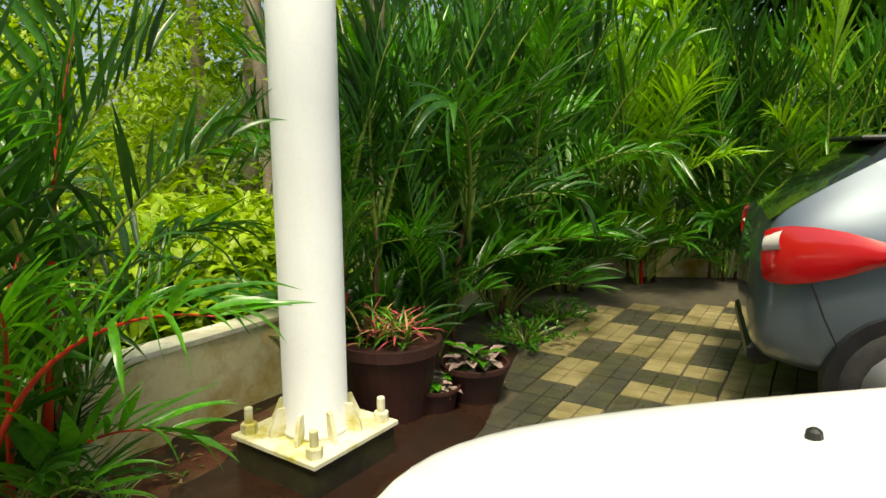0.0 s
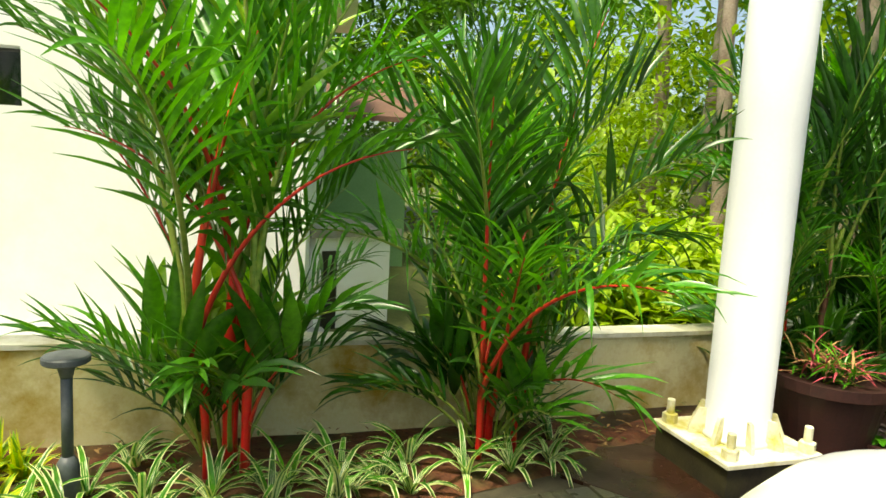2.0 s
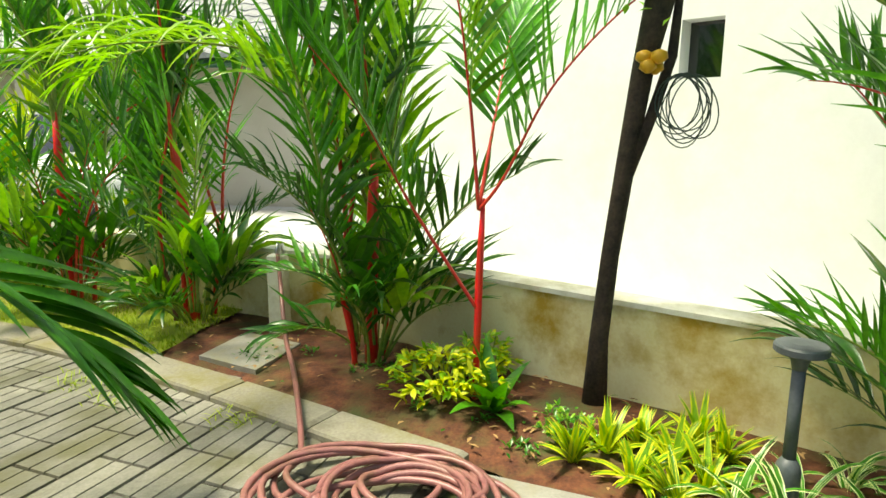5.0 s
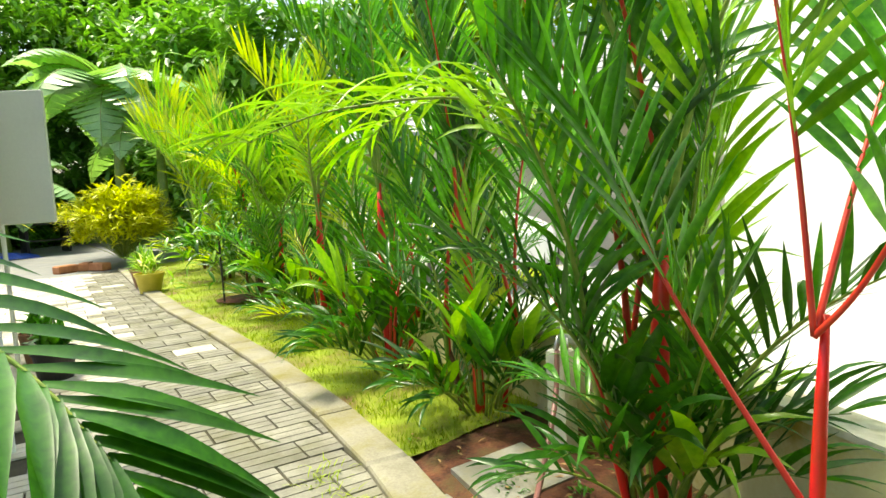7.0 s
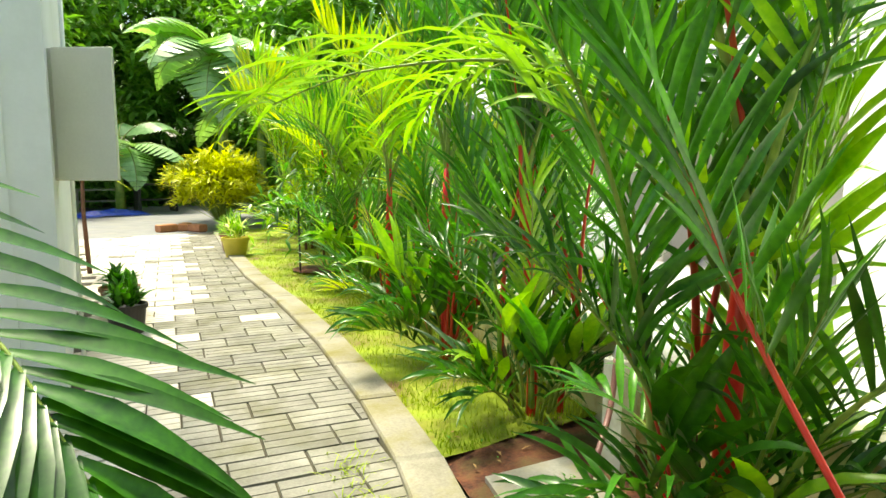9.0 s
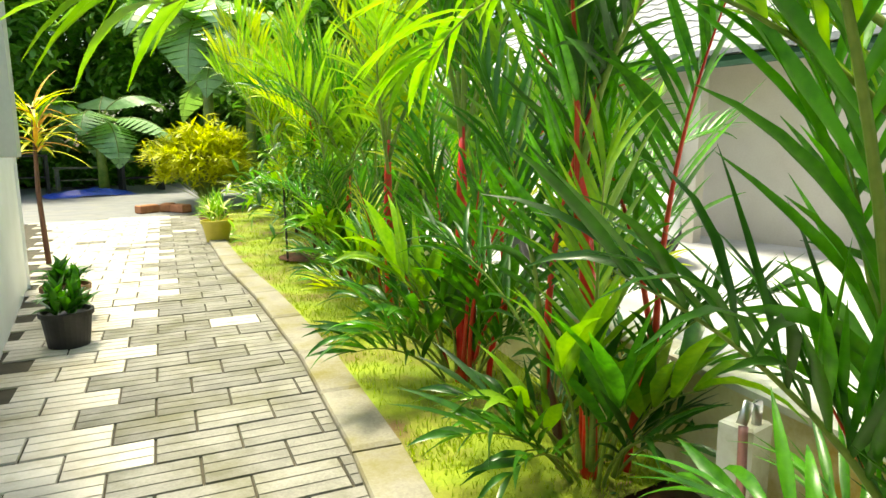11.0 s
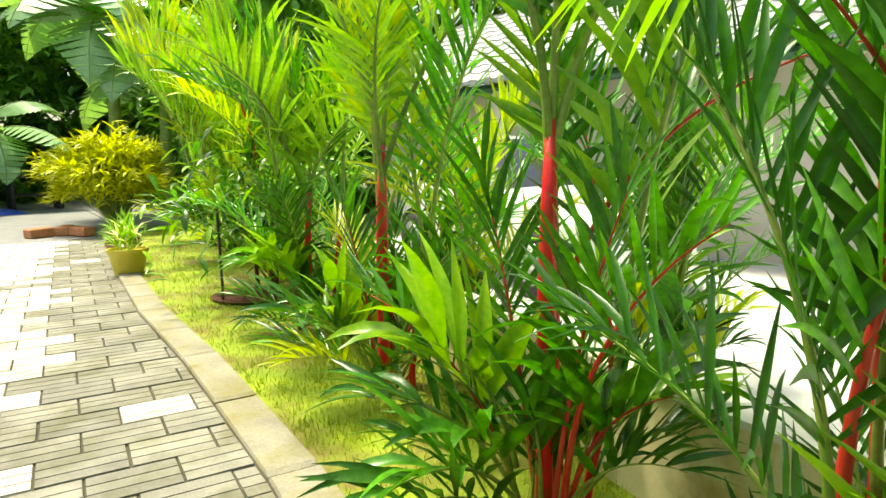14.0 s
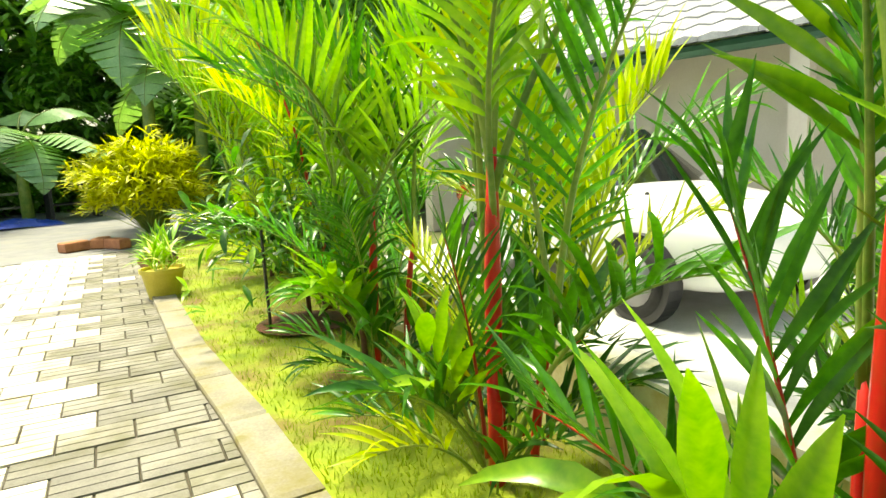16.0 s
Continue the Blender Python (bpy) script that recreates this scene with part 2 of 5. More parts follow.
class Shape:
    """Vertices and faces of one mesh, with a material slot for each face."""

    def __init__(self):
        self.v, self.f, self.k = [], [], []

    def add(self, verts, faces, slot=0):
        o = len(self.v)
        self.v.extend(tuple(p) for p in verts)
        self.f.extend(tuple(i + o for i in q) for q in faces)
        self.k.extend([slot] * len(faces))
        return self

    def box(self, x0, y0, z0, x1, y1, z1, m=None, slot=0, bevel=0.0):
        b = min(bevel, (x1 - x0) / 3, (y1 - y0) / 3, (z1 - z0) / 3)
        if b <= 0:
            vs = [Vector(p) for p in ((x0, y0, z0), (x1, y0, z0), (x1, y1, z0), (x0, y1, z0), (x0, y0, z1), (x1, y0, z1), (x1, y1, z1), (x0, y1, z1))]
            fs = [(3, 2, 1, 0), (4, 5, 6, 7), (0, 1, 5, 4), (1, 2, 6, 5), (2, 3, 7, 6), (3, 0, 4, 7)]
        else:
            ring = lambda d, z: [Vector(p) for p in ((x0 + d, y0 + d, z), (x1 - d, y0 + d, z), (x1 - d, y1 - d, z), (x0 + d, y1 - d, z))]
            vs = ring(b, z0) + ring(0, z0 + b) + ring(0, z1 - b) + ring(b, z1)
            fs = [(3, 2, 1, 0), (12, 13, 14, 15)] + [(4 * r + i, 4 * r + (i + 1) % 4, 4 * r + 4 + (i + 1) % 4, 4 * r + 4 + i) for r in range(3) for i in range(4)]
        if m:
            vs = [m @ p for p in vs]
        return self.add(vs, fs, slot)

    def tube(self, pts, radii, sides=8, slot=0, cap=True):
        pts = [Vector(p) for p in pts]
        if not hasattr(radii, "__len__"):
            radii = [radii] * len(pts)
        vs, up = [], Vector((0.13, 0.07, 1)).normalized()
        for i, p in enumerate(pts):
            d = (pts[min(i + 1, len(pts) - 1)] - pts[max(i - 1, 0)]).normalized()
            if abs(d.dot(up)) > 0.98:
                up = Vector((1, 0.1, 0)).normalized()
            a = d.cross(up).normalized()
            b = a.cross(d)
            up = b
            vs += [p + radii[i] * (a * math.cos(q) + b * math.sin(q)) for q in (math.tau * k / sides for k in range(sides))]
        fs = [(r * sides + i, r * sides + (i + 1) % sides, (r + 1) * sides + (i + 1) % sides, (r + 1) * sides + i) for r in range(len(pts) - 1) for i in range(sides)]
        if cap:
            fs += [tuple(reversed(range(sides))), tuple(range((len(pts) - 1) * sides, len(pts) * sides))]
        return self.add(vs, fs, slot)

    def lathe(self, profile, at=(0, 0, 0), sides=24, slot=0):
        vs = [(at[0] + r * math.cos(q), at[1] + r * math.sin(q), at[2] + z) for r, z in profile for q in (math.tau * k / sides for k in range(sides))]
        fs = [(r * sides + i, r * sides + (i + 1) % sides, (r + 1) * sides + (i + 1) % sides, (r + 1) * sides + i) for r in range(len(profile) - 1) for i in range(sides)]
        fs += [tuple(reversed(range(sides))), tuple(range((len(profile) - 1) * sides, len(profile) * sides))]
        return self.add(vs, fs, slot)

    def prism(self, outline, z0, z1, slot=0):
        n = len(outline)
        vs = [(x, y, z0) for x, y in outline] + [(x, y, z1) for x, y in outline]
        fs = [tuple(reversed(range(n))), tuple(range(n, 2 * n))] + [(i, (i + 1) % n, n + (i + 1) % n, n + i) for i in range(n)]
        return self.add(vs, fs, slot)

    def blade(self, start, way, normal, length, width, droop, segs=4, fold=0.25, slot=0, wide_at=0.35, tip=0.04):
        """A folded, tapering leaf that bends down along its length."""
        p, d = Vector(start), Vector(way).normalized()
        nrm = Vector(normal)
        vs, fs = [], []
        for i in range(segs + 1):
            s = i / segs
            w = width * max(tip, min(1.0, (0.35 + 0.65 * s / wide_at) if s < wide_at else 1 - ((s - wide_at) / (1 - wide_at)) ** 1.6))
            side = d.cross(nrm).normalized()
            n = side.cross(d)
            vs += [p - side * w / 2 + n * w * fold, p, p + side * w / 2 + n * w * fold]
            p = p + d * (length / segs)
            d = (d + Vector((0, 0, -droop / segs))).normalized()
        for i in range(segs):
            a = 3 * i
            fs += [(a, a + 1, a + 4, a + 3), (a + 1, a + 2, a + 5, a + 4)]
        return self.add(vs, fs, slot)

    def mesh(self, name, mats, smooth=True):
        me = bpy.data.meshes.new(name)
        me.from_pydata([tuple(p) for p in self.v], [], self.f)
        for m in mats:
            me.materials.append(m)
        me.polygons.foreach_set("material_index", self.k)
        me.polygons.foreach_set("use_smooth", [smooth] * len(self.f))
        me.update()
        return me


def part(name, shape, mats, parent=None, label="", smooth=False, m=None):
    """Links a shape (or a mesh that is shared) as one object under its parent."""
    if isinstance(shape, Shape):
        shape = shape.mesh(name, mats if isinstance(mats, (list, tuple)) else [mats], smooth)
    ob = new(name, shape)
    if parent:
        ob.parent = parent
    if m:
        ob.matrix_basis = m
    if label:
        ob["label"] = label
    return ob


def thing(name, label, category, at=(0, 0, 0), rz=0, group="", kind=""):
    ob = new(name)
    ob.empty_display_size = 0.1
    ob.matrix_basis = pose(*at, 0, 0, rz)
    return tagged(ob, label, category, group, kind)


def setting(name, shape, mats, label, category, smooth=False):
    return tagged(part(name, shape, mats, smooth=smooth), label, category, kind="structure")


rnd = random.Random(7)

# ---- plan ----
# inner foot of the boundary wall, from the drive's far end to the back of the garden
WALL = [(3.6, 7.35), (0.6, 7.0), (-0.3, 5.3), (-1.1, 3.22), (-1.9, 1.58), (-2.98, -0.34), (-3.66, -1.55), (-3.98, -2.55), (-4.3, -3.7), (-4.78, -5.2), (-5.35, -7.2), (-6.1, -10.2), (-7.4, -15.0)]
# the kerb's edge towards the path
KERB_OUT = [(-2.1, -1.1), (-2.38, -1.7), (-2.63, -2.25), (-2.9, -2.9), (-3.14, -3.65), (-3.48, -4.93), (-3.66, -5.8), (-3.83, -6.65), (-4.06, -8.1), (-4.45, -9.9), (-4.95, -12.0), (-5.5, -14.2)]
# the driveway's edge towards the planted bed
BED_EDGE = [(-1.99, -0.52), (-1.75, 0.04), (-1.53, 0.49), (-1.36, 0.9), (-1.22, 1.4), (-1.1, 1.9)]


def offset(line, d):
    """The line moved d to the left of its direction."""
    out = []
    for i, p in enumerate(line):
        a, b = Vector(line[max(i - 1, 0)]), Vector(line[min(i + 1, len(line) - 1)])
        t = (b - a).normalized()
        out.append((p[0] - t.y * d, p[1] + t.x * d))
    return out


def strip(shape, left, right, z0, z1, slot=0):
    """A solid band between two lines of the same count."""
    n = len(left)
    for i in range(n - 1):
        a, b, c, d = left[i], left[i + 1], right[i + 1], right[i]
        vs = [(*p, z0) for p in (a, b, c, d)] + [(*p, z1) for p in (a, b, c, d)]
        shape.add(vs, [(0, 1, 2, 3), (7, 6, 5, 4), (0, 4, 5, 1), (1, 5, 6, 2), (2, 6, 7, 3), (3, 7, 4, 0)], slot)
    return shape


# ---- ground ----
setting("ground", Shape().box(-400, -400, -0.4, 400, 400, -0.05), [EARTH], "green-brown earth under the garden and woods", "ground")
soil = Shape()
soil_line_in = [(-0.6, 4.2), (-0.95, 2.6), (-1.1, 1.9), (-1.36, 0.9), (-1.75, 0.04), (-2.0, -0.55), (-2.35, -1.1), (-2.75, -1.9), (-3.0, -2.5), (-3.25, -3.3)]
soil_line_out = [(-0.75, 4.15), (-1.3, 2.8), (-1.75, 1.9), (-2.25, 0.97), (-2.75, 0.07), (-3.1, -0.55), (-3.4, -1.1), (-3.78, -1.9), (-3.98, -2.5), (-4.2, -3.3)]
for i in range(len(soil_line_in) - 1):
    for k in range(8):
        def at(u, v):
            a = Vector(soil_line_in[i]).lerp(Vector(soil_line_in[i + 1]), u)
            b = Vector(soil_line_out[i]).lerp(Vector(soil_line_out[i + 1]), u)
            p = a.lerp(b, v)
            return (p.x, p.y, -0.005 + 0.03 * math.sin(math.pi * min(1, v * 1.2)) + 0.02 * noise.noise((p.x * 5, p.y * 5, 0)))
        for j in range(6):
            u0, u1, v0, v1 = j / 6, (j + 1) / 6, k / 8, (k + 1) / 8
            soil.add([at(u0, v0), at(u1, v0), at(u1, v1), at(u0, v1)], [(3, 2, 1, 0)])
soil_bed = setting("soil_bed", soil, [SOIL], "damp red-brown soil of the planted bed", "soil", smooth=True)
lawn = Shape()
lawn_in = offset(KERB_OUT, -0.2)[3:]
lawn_out = [(-4.05, -2.75), (-4.25, -3.5), (-4.7, -4.95), (-4.98, -5.85), (-5.22, -6.7), (-5.6, -8.15), (-6.1, -10.0), (-6.65, -12.1), (-7.3, -14.4)]
for i in range(len(lawn_in) - 1):
    for k in range(8):
        for j in range(6):
            q = []
            for u, v in ((j, k), (j + 1, k), (j + 1, k + 1), (j, k + 1)):
                a = Vector(lawn_in[i]).lerp(Vector(lawn_in[i + 1]), u / 6)
                b = Vector(lawn_out[i]).lerp(Vector(lawn_out[i + 1]), u / 6)
                p = a.lerp(b, v / 8)
                q.append((p.x, p.y, 0.03 + 0.02 * noise.noise((p.x * 3, p.y * 3, 2))))
            lawn.add(q, [(3, 2, 1, 0)])
setting("lawn", lawn, [MOSS], "short yellow-green mossy lawn beside the kerb", "lawn", smooth=True)
setting("drive_base", Shape().prism([(-0.98, 2.2), (-0.6, 4.2), (0.5, 6.9), (9, 7.5), (9, -0.9), (-1.45, -0.75), (-1.99, -0.55), (-1.75, 0.04), (-1.36, 0.9), (-1.1, 1.9)], -0.045, -0.006), [JOINT], "dark grit under the driveway tiles", "driveway")
setting("path_base", Shape().prism([(-2.1, -1.1), (-2.63, -2.25), (-3.14, -3.65), (-3.66, -5.8), (-4.06, -8.1), (-4.45, -9.9), (-4.95, -12), (-5.5, -14.2), (-1.0, -14.2), (3, -1.25)], -0.045, -0.005), [JOINT], "dark grit in the joints of the garden path", "path")
setting("yard_floor", Shape().prism([(-5.5, -14.2), (-7.6, -15.0), (-9, -26), (2, -26), (-1.0, -14.2)], -0.045, 0.004), [GREYFLOOR], "grey cement floor of the back yard", "floor")
setting("pillar_pad", Shape().prism([(-1.1, 1.75), (-1.42, 2.6), (-1.1, 3.2), (-0.35, 4.4), (0.25, 4.2), (0.1, 2.9), (-0.2, 1.95)], -0.03, 0.012), [PAD], "wet red-brown cement pad round the pillar", "pad")
strip_m = pose(-1.74, -0.83, 0, 0, 0, -14)
setting("drain_cover_strip", Shape().box(-0.42, -0.27, -0.03, 2.6, 0.27, 0.012, m=strip_m, bevel=0.008), [SLAB], "pale worn concrete strip between driveway and path", "concrete strip")

# the neighbour's paved yard beyond the wall
setting("neighbour_yard", Shape().prism([*offset(WALL, -0.16)[4:12], (-10.3, -11.0), (-10.1, 0.5), (-4.6, 2.6)], -0.06, -0.02), [YARD_PALE], "pale cement yard beyond the boundary wall", "yard")

# kerb stones
kerb_in = offset(KERB_OUT, -0.21)
kerb = thing("kerb", "low weathered concrete kerb stained with moss", "kerb", kind="structure")
for i in range(len(KERB_OUT) - 1):
    a, b, c, d = Vector(KERB_OUT[i]), Vector(KERB_OUT[i + 1]), Vector(kerb_in[i + 1]), Vector(kerb_in[i])
    n = max(1, round((b - a).length / 0.6))
    for k in range(n):
        u0, u1 = (k + 0.006) / n, (k + 0.994) / n
        h = 0.045 + rnd.uniform(-0.004, 0.004)
        o = [a.lerp(b, u0), a.lerp(b, u1), d.lerp(c, u1), d.lerp(c, u0)]
        mid = sum(o, Vector((0, 0))) / 4
        vs = [(*p, -0.05) for p in o] + [(*p, h - 0.012) for p in o] + [(*(p.lerp(mid, 0.07)), h) for p in o]
        part("kerb_stone", Shape().add(vs, [(4, 5, 9, 8), (5, 6, 10, 9), (6, 7, 11, 10), (7, 4, 8, 11), (8, 9, 10, 11), (0, 1, 5, 4), (1, 2, 6, 5), (2, 3, 7, 6), (3, 0, 4, 7)]), [KERB], kerb)

# boundary wall with coping
wall_out = offset(WALL, -0.14)
setting("boundary_wall", strip(Shape(), WALL, wall_out, -0.3, 0.45), [WALL_CREAM], "low cream boundary wall with ochre damp stains", "wall")
setting("wall_coping", strip(Shape(), offset(WALL, 0.012), offset(WALL, -0.155), 0.45, 0.475), [WALL_TOP], "weathered white coping on the boundary wall", "coping")

# ---- houses ----


def wall_run(shape, a, b, z0, z1, thick, slot=0):
    a, b = Vector(a), Vector(b)
    n = Vector((-(b - a).y, (b - a).x)).normalized() * thick
    return shape.prism([tuple(a), tuple(b), tuple(b + n), tuple(a + n)], z0, z1, slot)


# own house: white wall along the path
house = thing("house", "white painted house wall beside the garden path", "house", kind="structure")
part("wall", wall_run(Shape(), (-2.36, -8.5), (-1.86, -4.6), -0.05, 3.4, -0.2), [WHITE], house)
part("wall", wall_run(Shape(), (3.6, -8.5), (-2.36, -8.5), -0.05, 3.4, -0.2), [WHITE], house)
part("wall", wall_run(Shape(), (-1.66, -4.6), (4.5, -3.4), -0.05, 3.4, -0.2), [WHITE], house)
part("roof", Shape().prism([(-2.5, -8.9), (4.2, -8.9), (5.0, -3.0), (-1.98, -4.45)], 3.4, 3.55), [WHITE], house)

# neighbour's white house behind the boundary wall
nd = Vector((0.57, 0.82)).normalized()
nn = Vector((-nd.y, nd.x))
n0 = Vector((-4.35, 0.6))


def npt(s, d):
    p = n0 + nd * s + nn * d
    return (p.x, p.y)


neighbour = thing("neighbour_house", "white rendered house behind the boundary wall", "house")
nb = Shape()
ws0, ws1, wz0, wz1 = -0.56, -0.28, 1.6, 1.98
for s0, s1, z0, z1 in ((-4.0, ws0, -0.05, 3.1), (ws1, 1.55, -0.05, 3.1), (ws0, ws1, -0.05, wz0), (ws0, ws1, wz1, 3.1)):
    part("wall", Shape().prism([npt(s0, 0), npt(s1, 0), npt(s1, 0.2), npt(s0, 0.2)], z0, z1), [WHITE], neighbour)
nb.prism([npt(1.35, 0.2), npt(1.55, 0.2), npt(1.55, 4), npt(1.35, 4)], -0.05, 3.1)
part("wall", nb, [WHITE], neighbour)
nb = Shape()
nb.prism([npt(-4, 0.2), npt(-3.8, 0.2), npt(-3.8, 4), npt(-4, 4)], -0.05, 3.1)
part("wall", nb, [WHITE], neighbour)
part("roof", Shape().prism([npt(-4.4, -0.1), npt(1.9, -0.1), npt(1.9, 4.3), npt(-4.4, 4.3)], 3.1, 3.25), [WHITE], neighbour)
part("window", Shape().prism([npt(ws0, 0.15), npt(ws1, 0.15), npt(ws1, 0.19), npt(ws0, 0.19)], wz0, wz1), [GLASS_DARK], neighbour, "small dark window")

# low outbuilding and green shed further along
out = thing("outbuilding", "low white outbuilding with a dark doorway", "outbuilding")
part("wall", Shape().prism([(-4.0, 2.3), (-3.95, 3.05), (-5.4, 3.2), (-5.4, 2.2)], -0.05, 0.74), [WHITE], out)
part("roof", Shape().prism([(-3.93, 2.22), (-3.88, 3.12), (-5.5, 3.3), (-5.5, 2.1)], 0.74, 0.8), [SLAB], out)
part("door", Shape().prism([(-3.995, 2.36), (-3.985, 2.5), (-3.97, 2.5), (-3.98, 2.36)], -0.05, 0.62), [BLACK], out)
shed = thing("green_shed", "green painted sheet wall under a brown roof", "shed")
part("wall", Shape().prism([(-7.6, 3.6), (-6.4, 5.3), (-8.5, 7), (-10, 5.0)], -0.05, 1.75), [HILLGREEN], shed)
part("roof", Shape().add([(-7.5, 3.0, 1.95), (-6.0, 5.2, 1.95), (-7.6, 6.3, 2.7), (-9, 4.2, 2.7), (-7.5, 3.0, 2.02), (-6.0, 5.2, 2.02), (-7.6, 6.3, 2.77), (-9, 4.2, 2.77)], [(3, 2, 1, 0), (4, 5, 6, 7), (0, 1, 5, 4), (1, 2, 6, 5), (2, 3, 7, 6), (3, 0, 4, 7)]), [BROWNROOF], shed)

# far neighbour with a tiled roof
far = thing("tiled_house", "beige house with grey roof tiles and a green gutter", "house")
fa, fb = Vector((-10.6, -13.0)), Vector((-10.2, -2.5))
part("wall", wall_run(Shape(), tuple(fa), tuple(fb), -0.05, 2.3, 0.25), [BEIGE], far)
part("gutter", Shape().tube([(-9.75, -13.3, 2.25), (-9.35, -2.2, 2.25)], 0.07, 8), [GUTTER], far)
for k in range(4):
    y = -12.0 + k * 2.9
    part("post", Shape().box(-9.75 + 0.03 * k, y - 0.09, -0.05, -9.57 + 0.03 * k, y + 0.09, 2.2, bevel=0.01), [BEIGE], far)
roof = part("roof", Shape().add([(-9.55, -13.3, 2.3), (-9.2, -2.2, 2.3), (-13.2, -2.2, 4.4), (-13.5, -13.3, 4.4)], [(0, 1, 2, 3), (3, 2, 1, 0)]), [ROOFTILE], far)
tiles = Shape()
for i in range(12):
    for j in range(36):
        o = Vector((-9.5 + 0.031 * (j * 0.31) - i * 0.3, -13.3 + j * 0.31, 2.33 + i * 0.158))
        tiles.add([o + Vector(p) for p in ((0.05, 0, 0.02), (0.05, 0.15, 0.05), (0.05, 0.3, 0.02), (-0.28, 0.3, 0.17), (-0.28, 0.15, 0.2), (-0.28, 0, 0.17), (0.05, 0, -0.03), (0.05, 0.3, -0.03))], [(0, 1, 4, 5), (1, 2, 3, 4), (6, 7, 2, 1), (6, 1, 0)])
tagged(part("roof_tiles", tiles, [ROOFTILE], far), kind="stuff")

# ---- pillar ----
pillar = thing("pillar", "white round steel pillar bolted to a concrete plinth", "pillar", (-0.63, 2.46, 0), rz=-27)
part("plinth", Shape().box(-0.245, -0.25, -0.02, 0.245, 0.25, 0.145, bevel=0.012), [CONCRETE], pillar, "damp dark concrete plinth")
part("base_plate", Shape().box(-0.26, -0.265, 0.147, 0.26, 0.265, 0.172, bevel=0.004), [PLATE], pillar, "white steel base plate, grimy yellow-green")
part("shaft", Shape().lathe([(0.152, 0.172), (0.152, 0.19), (0.143, 0.2), (0.143, 1.6), (0.143, 3.6)], sides=40), [PILLAR], pillar, smooth=True)
for k in range(8):
    q = math.tau * k / 8
    m = pose(0, 0, 0.172, 0, 0, math.degrees(q) + 22.5)
    part("stiffener", Shape().add([m @ Vector(p) for p in ((0.14, -0.008, 0), (0.215, -0.008, 0), (0.215, -0.008, 0.03), (0.175, -0.008, 0.125), (0.14, -0.008, 0.125), (0.14, 0.008, 0), (0.215, 0.008, 0), (0.215, 0.008, 0.03), (0.175, 0.008, 0.125), (0.14, 0.008, 0.125))], [(4, 3, 2, 1, 0), (5, 6, 7, 8, 9), (0, 1, 6, 5), (1, 2, 7, 6), (2, 3, 8, 7), (3, 4, 9, 8)]), [PLATE], pillar)
for x, y in ((-1, -1), (1, -1), (1, 1), (-1, 1)):
    b = part("bolt", Shape().lathe([(0.019, 0.17), (0.019, 0.285), (0.015, 0.29)], (x * 0.205, y * 0.21, 0), 12), [PLATE], pillar)
    part("nut", Shape().lathe([(0.037, 0.172), (0.037, 0.215), (0.032, 0.22)], (x * 0.205, y * 0.21, 0), 6), [PLATE], b)

# ---- cars ----


